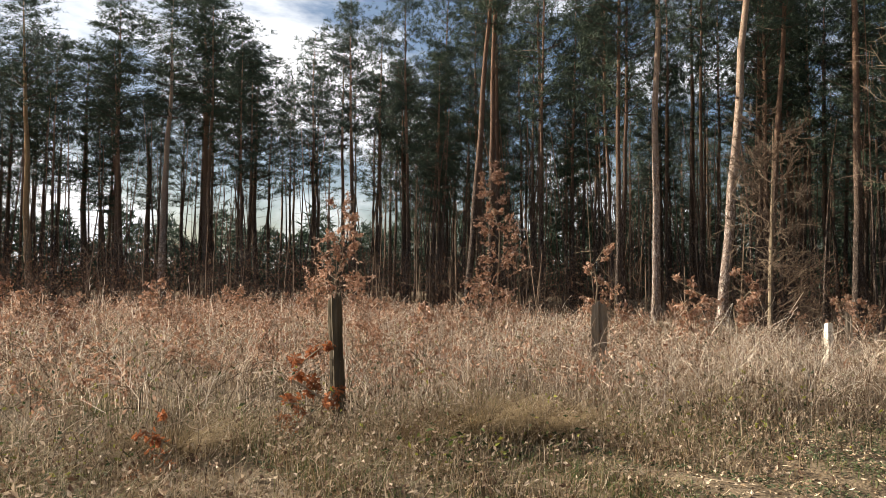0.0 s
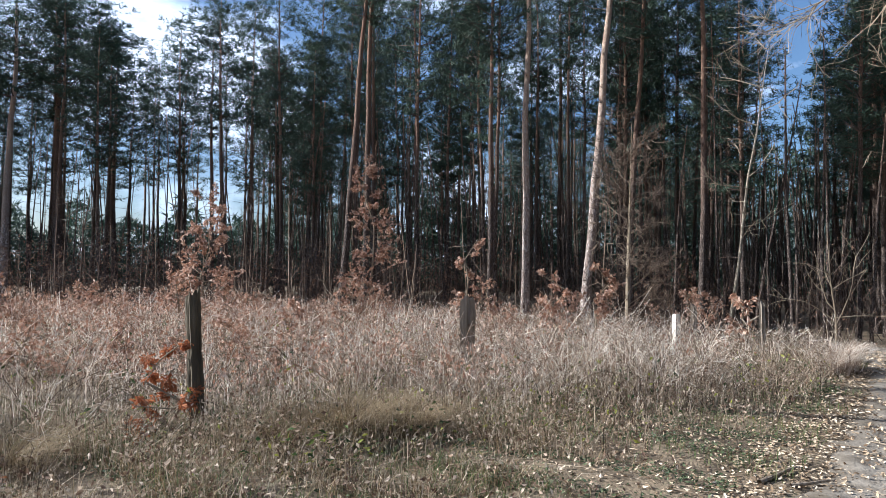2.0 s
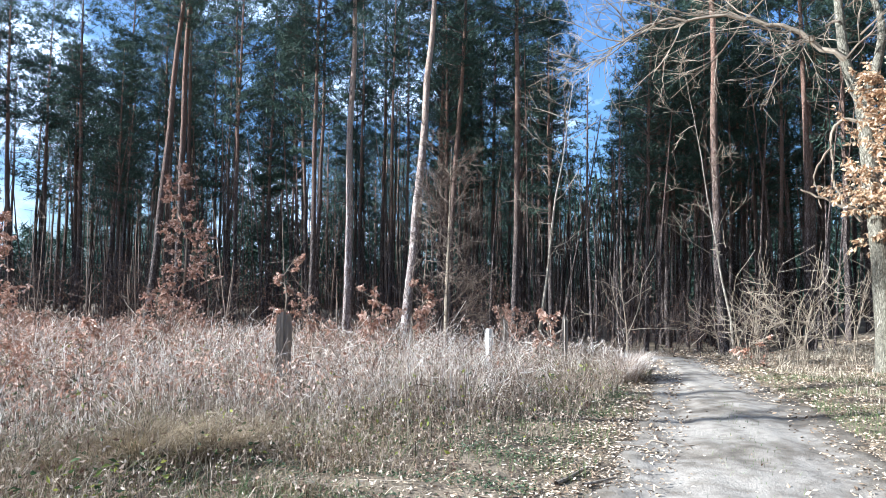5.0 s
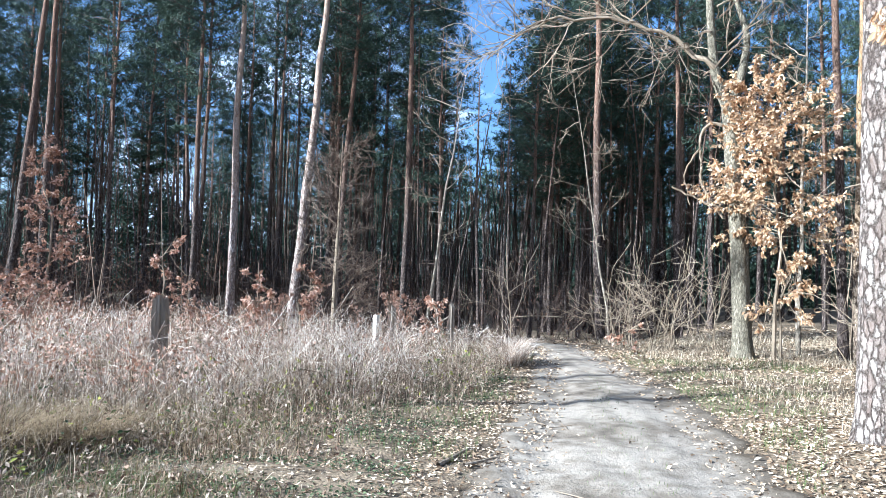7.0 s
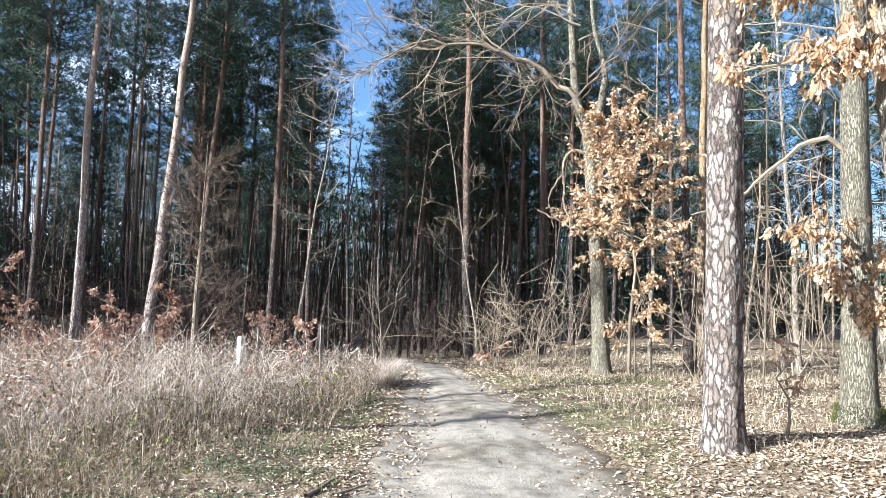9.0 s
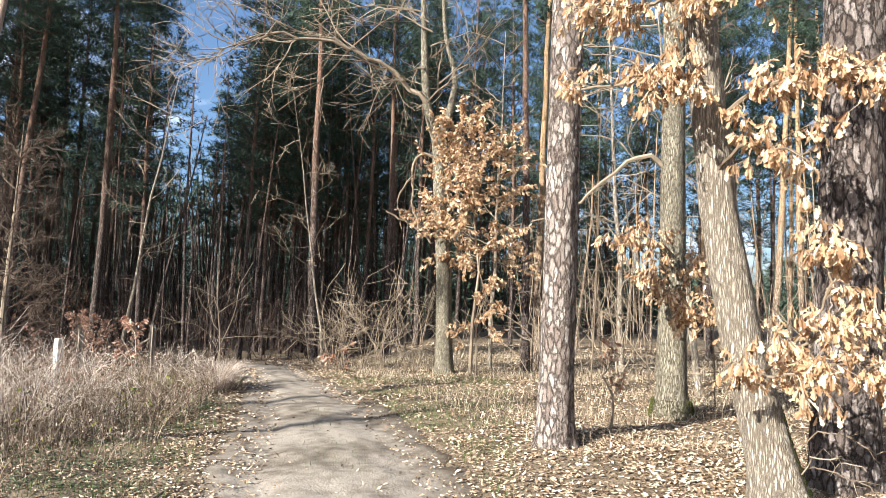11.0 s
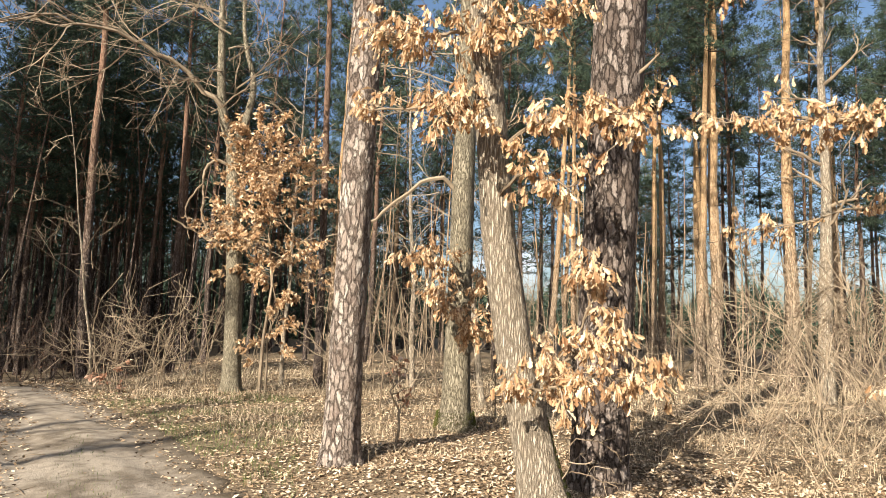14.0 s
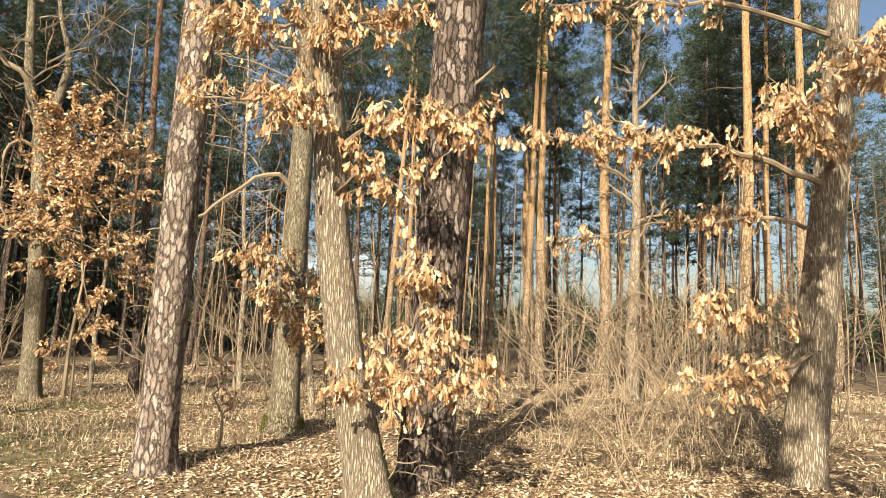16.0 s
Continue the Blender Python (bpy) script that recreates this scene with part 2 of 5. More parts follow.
M_WEED = material("dead_weed_stalks", [(0.12, 0.08, 0.055), (0.48, 0.36, 0.265), (0.93, 0.84, 0.72)], 0.8, 5, spread=0.8, through_light=0.4)
M_LOWWEED = material("low_brown_weeds", [(0.055, 0.038, 0.023), (0.17, 0.122, 0.078), (0.42, 0.335, 0.24)], 0.8, 5, spread=0.8, through_light=0.2)
M_TUSSOCK = material("brown_matted_grass", [(0.09, 0.06, 0.03), (0.22, 0.155, 0.08), (0.36, 0.27, 0.155)], 0.8, 5, spread=0.75, through_light=0.2)
M_SEED = material("withered_weed_leaves", [(0.10, 0.058, 0.038), (0.29, 0.195, 0.13), (0.56, 0.45, 0.34)], 0.8, 5, spread=0.8, through_light=0.25)
M_GREEN = material("short_green_grass", [(0.05, 0.075, 0.022), (0.09, 0.125, 0.04), (0.17, 0.18, 0.07)], 0.7, 5, spread=0.8, through_light=0.25)
M_CREEPER = material("creeping_leaves", [(0.035, 0.05, 0.022), (0.075, 0.10, 0.045), (0.15, 0.17, 0.085)], 0.6, 5, spread=0.85, through_light=0.2)
M_BRAMBLE = material("bramble_leaves", [(0.03, 0.05, 0.018), (0.07, 0.10, 0.03), (0.30, 0.30, 0.05)], 0.6, 5, spread=0.85, through_light=0.3)
M_STICK = material("broken_grey_brown_wood", [(0.08, 0.058, 0.04), (0.20, 0.155, 0.11), (0.36, 0.30, 0.23)], 0.9, 25, per="noise", bump=0.9)
M_GREYPOST = material("bleached_grey_post", [(0.09, 0.07, 0.052), (0.26, 0.215, 0.165), (0.44, 0.385, 0.31)], 0.9, 14, (1, 1, 0.12), "noise", bump=0.9, bump_scale=50)
M_POST = material("weathered_grey_brown_post", [(0.025, 0.02, 0.013), (0.095, 0.075, 0.048), (0.24, 0.20, 0.14)], 0.9, 14, (1, 1, 0.12), "noise", bump=0.9, bump_scale=50)
M_PALEPOST = material("pale_sawn_post", [(0.48, 0.45, 0.38), (0.66, 0.62, 0.54)], 0.85, 14, (1, 1, 0.2), "noise", bump=0.4)
M_MOSS = material("moss", [(0.05, 0.06, 0.012), (0.12, 0.12, 0.03)], 0.95, 30, per="noise", bump=0.8)

# ---------- building helpers ----------
rng = np.random.default_rng(7)


class Mesh:
    """Collects vertices and faces with a material index for each face."""

    def __init__(self):
        self.v, self.f, self.m, self.n = [], [], [], 0

    def add(self, verts, faces, mat=0):
        verts = np.asarray(verts, float).reshape(-1, 3)
        self.v.append(verts)
        self.f.append(np.asarray(faces, int) + self.n)
        self.m.append(np.full(len(faces), mat))
        self.n += len(verts)

    def tube(self, pts, radii, sides=5, mat=0, cap=True):
        pts = np.asarray(pts, float)
        k = len(pts)
        tan = np.gradient(pts, axis=0)
        tan /= np.linalg.norm(tan, axis=1)[:, None] + 1e-9
        ref = np.array([1.0, 0, 0]) if abs(tan[0, 2]) > 0.8 else np.array([0, 0, 1.0])
        a = np.cross(tan, ref)
        a /= np.linalg.norm(a, axis=1)[:, None] + 1e-9
        b = np.cross(tan, a)
        ang = np.arange(sides) * 2 * np.pi / sides
        ring = a[:, None] * np.cos(ang)[None, :, None] + b[:, None] * np.sin(ang)[None, :, None]
        v = pts[:, None] + ring * np.asarray(radii, float)[:, None, None]
        i, j = np.meshgrid(np.arange(k - 1), np.arange(sides), indexing="ij")
        j2 = (j + 1) % sides
        f = np.stack([i * sides + j, i * sides + j2, (i + 1) * sides + j2, (i + 1) * sides + j], -1).reshape(-1, 4)
        self.add(v, f, mat)

    def data(self, name, mats, smooth=False):
        me = bpy.data.meshes.new(name)
        if self.v:
            v = np.concatenate(self.v)
            tot = np.concatenate([np.full(len(f), f.shape[1]) for f in self.f])
            loops = np.concatenate([f.ravel() for f in self.f])
            me.vertices.add(len(v))
            me.vertices.foreach_set("co", v.ravel())
            me.loops.add(len(loops))
            me.loops.foreach_set("vertex_index", loops)
            me.polygons.add(len(tot))
            me.polygons.foreach_set("loop_start", np.concatenate([[0], np.cumsum(tot)[:-1]]))
            me.polygons.foreach_set("material_index", np.concatenate(self.m).astype(np.int32))
            me.polygons.foreach_set("use_smooth", np.full(len(tot), smooth))
        for m in mats:
            me.materials.append(m)
        me.update(calc_edges=True)
        return me


def part(name, mesh, mats, parent=None, label="", smooth=False, kind=""):
    """Links a Mesh as one object, under a thing or a part."""
    mats = mats if isinstance(mats, (list, tuple)) else [mats]
    ob = new(name, mesh.data(name, mats, smooth))
    if parent is not None:
        ob.parent = parent
    return tagged(ob, label, kind=kind)


def empty(name, label, category, at=(0, 0, 0), group="", kind=""):
    e = tagged(new(name), label, category, group, kind)
    e.location = at
    e.empty_display_size = 0.1
    return e


def frames_from(axis, roll):
    """Rotation matrices that take x to the given axes, with a roll about them."""
    x = axis / (np.linalg.norm(axis, axis=1)[:, None] + 1e-9)
    ref = np.where(np.abs(x[:, 2:3]) > 0.9, np.array([[1.0, 0, 0]]), np.array([[0, 0, 1.0]]))
    y = np.cross(ref, x)
    y /= np.linalg.norm(y, axis=1)[:, None] + 1e-9
    z = np.cross(x, y)
    c, s = np.cos(roll)[:, None], np.sin(roll)[:, None]
    return np.stack([x, y * c + z * s, z * c - y * s], -1)


def stamp(mesh, tv, tf, pos, axis, roll, size, mat=0):
    """Copies of one small shape, at places, along axes, into one mesh."""
    n = len(pos)
    if not n:
        return
    R = frames_from(np.asarray(axis, float), np.asarray(roll, float))
    v = np.einsum("nij,kj->nki", R, tv) * np.asarray(size, float)[:, None, None] + np.asarray(pos, float)[:, None]
    f = tf[None] + (np.arange(n) * len(tv))[:, None, None]
    mesh.add(v.reshape(-1, 3), f.reshape(-1, tf.shape[1]), mat)


# leaf shapes, 1 long along x: a lobed oak leaf and a plainer one, folded along the midrib and curled
LX = np.array([0.0, 0.22, 0.33, 0.50, 0.60, 0.80, 1.0])
LY = np.array([0.012, 0.13, 0.075, 0.23, 0.14, 0.21, 0.0])


def leaf_shape(xs, ys):
    k = len(xs)
    curl = -0.16 * xs ** 2
    mid = np.stack([xs, 0 * xs, curl], -1)
    up = np.stack([xs, ys, curl + ys * 0.55], -1)
    dn = np.stack([xs, -ys, curl + ys * 0.40], -1)
    v = np.concatenate([mid, up, dn])
    f = []
    for i in range(k - 1):
        f += [(i, i + 1, k + i + 1), (i, k + i + 1, k + i), (i, 2 * k + i + 1, i + 1), (i, 2 * k + i, 2 * k + i + 1)]
    return v, np.array(f)


LEAF_V, LEAF_F = leaf_shape(LX, LY)
SMALL_V, SMALL_F = leaf_shape(np.array([0.0, 0.5, 1.0]), np.array([0.03, 0.26, 0.0]))
FLECK_V = np.array([[0, 0, 0], [0.45, 0.28, 0.1], [1, 0, -0.1], [0.5, -0.25, 0.08]])
FLECK_F = np.array([[0, 1, 2], [0, 2, 3]])


def ribbons(mesh, base, height, width, lean, bend, turn, mat=0):
    """Blades: base (n,3), with height, width, sideways lean and bend, facing turn."""
    n = len(base)
    d = np.stack([np.cos(turn), np.sin(turn), 0 * turn], -1)
    s = np.stack([-np.sin(turn + 0.6), np.cos(turn + 0.6), 0 * turn], -1) * width[:, None] * 0.5
    up = np.array([0, 0, 1.0])
    p1 = base + up * (height * 0.55)[:, None] + d * (lean * height * 0.5)[:, None]
    p2 = base + up * (height * (1 - 0.25 * bend))[:, None] + d * ((lean + bend) * height)[:, None]
    v = np.stack([base - s, base + s, p1 + s * 0.8, p1 - s * 0.8, p2 + s * 0.15, p2 - s * 0.15], 1)
    f = np.array([[0, 1, 2, 3], [3, 2, 4, 5]])[None] + (np.arange(n) * 6)[:, None, None]
    mesh.add(v.reshape(-1, 3), f.reshape(-1, 4), mat)


# ---------- lie of the land ----------
CENTRE = np.array([(-9, -6.0), (-4, -2.9), (-1.0, -1.0), (2.0, 0.9), (4.6, 2.55), (6.6, 3.8), (9.6, 5.95), (12.2, 8.15), (14.1, 9.9), (16.1, 12.0), (17.1, 14.2), (17.0, 16.6), (15.5, 19.8), (14.9, 24), (14.5, 32)])
WIDTH = np.array([2.4, 2.4, 2.5, 2.5, 2.45, 2.35, 1.9, 1.5, 1.25, 1.3, 1.3, 1.3, 1.3, 1.3, 1.3])


def smooth_line(p, per=14):
    out = []
    for i in range(len(p) - 1):
        a, b, c, d = p[max(i - 1, 0)], p[i], p[i + 1], p[min(i + 2, len(p) - 1)]
        for s in np.arange(per) / per:
            out.append(0.5 * ((2 * b) + (c - a) * s + (2 * a - 5 * b + 4 * c - d) * s ** 2 + (3 * b - a - 3 * c + d) * s ** 3))
    return np.array(out + [p[-1]])


LINE = smooth_line(np.column_stack([CENTRE, WIDTH]))


def off_path(x, y):
    """Distance past the edge of the dirt track (negative on it)."""
    x, y = np.atleast_1d(np.asarray(x, float)), np.atleast_1d(np.asarray(y, float))
    best = np.full(x.shape, 1e9)
    for cx, cy, w in LINE:
        best = np.minimum(best, np.hypot(x - cx, y - cy) - w / 2)
    return best


def bumps(x, y):
    return (0.035 * np.sin(0.9 * x + 0.5 * y) + 0.03 * np.sin(1.7 * x - 1.1 * y + 1) + 0.02 * np.sin(3.1 * x + 2.3 * y + 2)
            + 0.012 * np.sin(5.3 * x - 4.1 * y) + 0.012 * np.sin(4.4 * y + 6.1 * x + 1))


def land(x, y, off=None):
    x, y = np.atleast_1d(np.asarray(x, float)), np.atleast_1d(np.asarray(y, float))
    off = off_path(x, y) if off is None else off
    k = np.clip((off + 0.2) / 1.2, 0, 1)
    far = np.clip(1 - np.hypot(x, y) / 90, 0, 1)
    dip = 0.14 * np.exp(-((x - 7.2) ** 2 + (y + 1.1) ** 2) / 0.9)
    az = np.degrees(np.arctan2(x, y))
    hollow = 0.75 * np.clip((np.hypot(x, y) - 17.5) / 9, 0, 1) * np.clip((az - 33) / 6, 0, 1) * np.clip((68 - az) / 6, 0, 1)
    return bumps(x, y) * k * far + 0.03 * k - dip - hollow - 0.08 * np.clip(-off / 0.25, 0, 1)


def front(x):
    return np.interp(x, [-60, -6, -1, 0.6, 2, 3.5, 5.5, 7.5, 10, 13, 16, 30], [3.6, 4.9, 6.0, 6.7, 6.8, 6.3, 6.1, 6.7, 7.8, 10.4, 13.0, 40])


def polar(n, az0, az1, d0, d1, r=rng):
    a, d = np.radians(r.uniform(az0, az1, n)), np.sqrt(r.uniform(d0 ** 2, d1 ** 2, n))
    return np.stack([np.sin(a) * d, np.cos(a) * d], -1)


def on_land(p, lift=0.0):
    return np.column_stack([p, land(p[:, 0], p[:, 1]) + lift])


# the ground: one sheet from under the camera out to the horizon
g = Mesh()
rings = np.concatenate([[0.0], np.geomspace(0.6, 40, 120), np.geomspace(44, 3000, 24)])
SEC = 288
ga = np.arange(SEC) * 2 * np.pi / SEC
gx, gy = np.outer(rings, np.sin(ga)), np.outer(rings, np.cos(ga))
gz = land(gx.ravel(), gy.ravel())
gi, gj = np.meshgrid(np.arange(len(rings) - 1), np.arange(SEC), indexing="ij")
gk = (gj + 1) % SEC
g.add(np.column_stack([gx.ravel(), gy.ravel(), gz]), np.stack([gi * SEC + gj, (gi + 1) * SEC + gj, (gi + 1) * SEC + gk, gi * SEC + gk], -1).reshape(-1, 4))
ground = part("ground", g, M_GROUND, smooth=True)
tagged(ground, "brown woodland soil with rotting leaves and moss", "ground", kind="structure")

# the dirt track: a strip with two shallow wheel ruts and ragged edges
g = Mesh()
ACROSS = 33
tang = np.gradient(LINE[:, :2], axis=0)
tang /= np.linalg.norm(tang, axis=1)[:, None]
side = np.stack([tang[:, 1], -tang[:, 0]], -1)
fine = np.linspace(0, len(LINE) - 1, 560)
fx = np.stack([np.interp(fine, np.arange(len(LINE)), LINE[:, k]) for k in range(3)], -1)
fs = np.stack([np.interp(fine, np.arange(len(LINE)), side[:, k]) for k in range(2)], -1)
u = np.linspace(-1, 1, ACROSS)
ragged = 0.10 * np.sin(fine * 0.35) + 0.07 * np.sin(fine * 0.83 + 1) + 0.05 * np.sin(fine * 1.7) + 0.03 * np.sin(fine * 3.1)
half = fx[:, 2][:, None] / 2 + np.where(u > 0, 0.42, 0.25)[None] * np.abs(u)[None] + np.where(u > 0, 1, -1)[None] * ragged[:, None] * np.abs(u)[None] ** 3
px = fx[:, None, 0] + fs[:, None, 0] * u[None] * half
py = fx[:, None, 1] + fs[:, None, 1] * u[None] * half
rut = -0.035 * np.exp(-((np.abs(u) - 0.52) / 0.17) ** 2) - 0.07 * np.clip((np.abs(u) - 0.72) / 0.28, 0, 1)
pz = 0.015 + land(px.ravel(), py.ravel(), np.full(px.size, -9.0)).reshape(px.shape) + 0.08 + rut[None] + 0.008 * np.sin(px * 5.1 + py * 3.3) + 0.006 * np.sin(px * 11 - py * 9) + 0.022 * np.abs(u)[None] ** 3 * (np.sin(px * 8.3 + 2 * np.sin(py * 5.1)) + np.sin(py * 9.7 + 2 * np.sin(px * 6.7)))
i, j = np.meshgrid(np.arange(len(fine) - 1), np.arange(ACROSS - 1), indexing="ij")
g.add(np.stack([px, py, pz], -1), np.stack([i * ACROSS + j, i * ACROSS + j + 1, (i + 1) * ACROSS + j + 1, (i + 1) * ACROSS + j], -1).reshape(-1, 4))
road = part("road", g, M_PATH, smooth=True)
rim = road.data.attributes.new("rim", "FLOAT", "POINT")
rim.data.foreach_set("value", np.tile(np.abs(u + 0.08), len(fine)))
tagged(road, "pale sandy dirt track with two shallow wheel ruts", "dirt track", kind="structure")

# ---------- pine trees ----------


def branchlet(mesh, p, d, length, r, r_end, rs, wob=0.25, k=4, sides=3, droop=0.0, mat=0):
    pts, q, v = [np.array(p, float)], np.array(p, float), np.array(d, float) / np.linalg.norm(d)
    for _ in range(k):
        v = v + rs.normal(0, wob, 3) * 0.5 + np.array([0, 0, -droop])
        v /= np.linalg.norm(v)
        q = q + v * length / k
        pts.append(q)
    mesh.tube(pts, np.linspace(r, r_end, k + 1), sides, mat)
    return np.array(pts), v


def needle_star(k, rs, wide=0.13):
    """A tuft of needles: thin triangles round a shoot along x."""
    v, f = [], []
    for i in range(k):
        a, t = i * 2.4, rs.uniform(0.1, 0.75)
        d = np.array([t, math.cos(a) * (1 - t * 0.5), math.sin(a) * (1 - t * 0.5)]) * rs.uniform(0.7, 1.1)
        s = np.cross(d, rs.normal(0, 1, 3))
        s = s / np.linalg.norm(s) * wide
        o = np.array([rs.uniform(-0.3, 0.4), 0, 0])
        v += [o - s * 0.5, o + s * 0.5, o + d]
        f.append((3 * i, 3 * i + 1, 3 * i + 2))
    return np.array(v), np.array(f)


STARS = [needle_star(7, np.random.default_rng(s)) for s in range(3)]
COARSE = [needle_star(6, np.random.default_rng(9 + s)) for s in range(3)]


def make_pine(seed, height, crown0, reach, radius, tufts, star, bark, label, dead=14, stars=STARS, seg=3, clumps=4):
    """A Scots pine: bare tapered stem, dead snags below, a crown of boughs with needle tufts."""
    rs = np.random.default_rng(seed)
    tree = empty("pine_tree", label, "pine tree", group="pine trees of the wood")
    zs = np.linspace(-0.15, height, 14)
    wig = np.cumsum(rs.normal(0, 0.035, (14, 2)), axis=0)
    wig -= wig[0]
    stem = np.column_stack([wig, zs])
    rad = radius * np.clip(1 - zs / height, 0.04, 1) ** 0.7 * (1 + 0.25 * np.exp(-np.maximum(zs, 0) / 0.35))
    tr = Mesh()
    tr.tube(stem, rad, 6 if stars is COARSE else 10)
    part("trunk", tr, bark, tree, smooth=True)
    br, pos, axis = Mesh(), [], []

    def centre(z):
        return np.array([np.interp(z, zs, stem[:, 0]), np.interp(z, zs, stem[:, 1]), z])
    for _ in range(dead):
        z = rs.uniform(crown0 * 0.3, crown0 * 1.05)
        a = rs.uniform(0, 6.28)
        branchlet(br, centre(z), (math.cos(a), math.sin(a), rs.uniform(-0.3, 0.3)), rs.uniform(0.3, 1.3), 0.016, 0.004, rs, 0.4)
    z = crown0
    while z < height - 0.2:
        k = (z - crown0) / (height - crown0)
        L = reach * (0.45 + 0.75 * min(1, k * 4)) * (1 - 0.72 * k ** 1.6)
        for a in rs.uniform(0, 6.28) + np.arange(rs.integers(3, 6)) * 1.35:
            length = L * rs.uniform(0.55, 1.15)
            pts, v = branchlet(br, centre(z), (math.cos(a), math.sin(a), rs.uniform(0.0, 0.45) + 0.5 * k), length, 0.03 * (1.1 - k), 0.006, rs, 0.3, seg, 3, -0.03)
            for _ in range(clumps):
                s = rs.uniform(0.4, 1.0)
                p = np.array([np.interp(s * seg, np.arange(seg + 1), pts[:, c]) for c in range(3)])
                p = p + rs.normal(0, 1, 3) * np.array([0.17, 0.17, 0.05]) * length
                o = rs.normal(0, 1, (tufts, 3)) * np.array([0.17, 0.17, 0.06]) * (0.6 + 0.25 * length)
                pos.extend(p + o)
                axis.extend(v * 0.3 + o * 3 + np.array([0, 0, 0.6]))
        z += rs.uniform(0.38, 0.62)
    part("branchwork", br, M_DARKTWIG, tree, kind="stuff")
    nd = Mesh()
    pos, axis = np.array(pos), np.array(axis)
    which = rs.integers(0, 3, len(pos))
    for w in range(3):
        s = which == w
        stamp(nd, *stars[w], pos[s], axis[s], rs.uniform(0, 6.28, s.sum()), star * rs.uniform(0.7, 1.3, s.sum()))
    part("crown", nd, M_NEEDLE, tree, kind="stuff")
    return tree


def place(tree, x, y, s=1.0, turn=0.0, lean=(0.0, 0.0), sz=None):
    z = float(land(x, y)[0]) - 0.02
    up = Vector((lean[0], lean[1], 1)).normalized()
    q = Vector((0, 0, 1)).rotation_difference(up).to_matrix().to_4x4()
    return copy_thing(tree, Matrix.Translation((x, y, z)) @ q @ Matrix.Rotation(turn, 4, "Z") @ Matrix.Diagonal((s, s, sz or s, 1)))


TALL = [make_pine(11 + i, 19 + i, 11.0 + i * 0.8, 2.5, 0.15, 6, 0.24, M_PINE, "tall Scots pine with a bare grey-brown stem and high crown", 12) for i in range(3)]
MIDDLE = [make_pine(21 + i, 16 + i, 6.2 + i, 2.3, 0.11, 6, 0.24, M_PINE, "slender Scots pine with dark green needle crown", 20) for i in range(4)]
SUN_PALED = [make_pine(51 + i, 19 + i, 11.5 + i, 2.3, 0.15, 6, 0.24, M_PINE_SUN_PALED, "tall Scots pine with pinkish bark, coloured paler as if sunlit", 12) for i in range(2)]
FAR = [make_pine(31 + i, 15.5 + i, 5.0 + i * 1.3, 2.3, 0.13, 2, 0.40, M_PINE, "slender Scots pine standing deep in the wood", 0, COARSE, 1, 2) for i in range(3)]
FAR_TALL = [make_pine(61 + i, 15.5 + i, 7.0 + i, 2.4, 0.13, 2, 0.34, M_PINE, "tall bare-stemmed Scots pine deep in the wood", 6, COARSE, 2, 3) for i in range(3)]
LIT = [make_pine(41 + i, 18 + i, 10.5 + i, 2.3, 0.15, 6, 0.24, M_PINE_LIT_ORANGE, "Scots pine with orange upper bark, coloured lighter as if sunlit", 10) for i in range(2)]
PROTOTYPES = TALL + MIDDLE + SUN_PALED + FAR + FAR_TALL + LIT

# the front row at the edge of the wood: x, y, lean x, lean y, stem radius, kind
ROW_A = [
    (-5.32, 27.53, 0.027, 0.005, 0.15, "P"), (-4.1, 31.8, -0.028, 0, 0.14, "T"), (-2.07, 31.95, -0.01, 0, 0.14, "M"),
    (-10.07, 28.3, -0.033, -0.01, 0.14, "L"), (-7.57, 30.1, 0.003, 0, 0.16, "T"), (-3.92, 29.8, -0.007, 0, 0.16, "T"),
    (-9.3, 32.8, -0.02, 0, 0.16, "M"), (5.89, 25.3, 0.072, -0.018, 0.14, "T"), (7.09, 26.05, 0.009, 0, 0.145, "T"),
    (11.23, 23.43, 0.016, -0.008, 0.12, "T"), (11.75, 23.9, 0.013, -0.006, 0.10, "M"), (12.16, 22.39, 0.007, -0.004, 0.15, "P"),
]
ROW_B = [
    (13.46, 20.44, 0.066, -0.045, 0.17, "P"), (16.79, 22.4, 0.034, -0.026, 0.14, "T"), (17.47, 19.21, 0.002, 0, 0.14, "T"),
    (24.3, 11.6, -0.005, 0.01, 0.135, "T"), (21.3, 13.0, -0.009, 0.015, 0.165, "T"), (16.59, 4.17, -0.006, 0.022, 0.105, "T"),
    (16.75, 3.95, 0.002, -0.03, 0.10, "L"), (21.26, -6.07, -0.01, -0.032, 0.12, "L"), (21.6, -6.7, 0.001, 0.004, 0.19, "L"),
]
ROW_C = [
    (23.95, -2.75, 0.001, 0.008, 0.10, "L"), (26.36, -6.32, 0.002, 0.008, 0.13, "L"), (22.04, -1.72, -0.005, -0.06, 0.105, "L"),
    (18.59, -7.66, -0.003, -0.007, 0.16, "L"), (21.72, -10.56, 0.02, 0.042, 0.14, "L"), (16.93, -10.93, -0.006, -0.01, 0.165, "L"),
    (15.37, -11.42, -0.009, -0.011, 0.14, "L"), (21.56, -14.8, -0.008, -0.012, 0.15, "L"), (25.5, -5.77, 0, -0.004, 0.107, "L"), (22.74, -4.32, -0.006, -0.031, 0.104, "L"),
]
# pines out of view, added to shade the far end of the track
SHADE_ROW = [(-14.0, 26.0, 0, 0, 0.17, "T"), (-14.2, 28.0, 0, 0, 0.17, "T"), (-14.8, 29.8, 0, 0, 0.17, "T")]
POOL = {"P": SUN_PALED, "T": TALL, "M": MIDDLE, "L": LIT}
taken = []
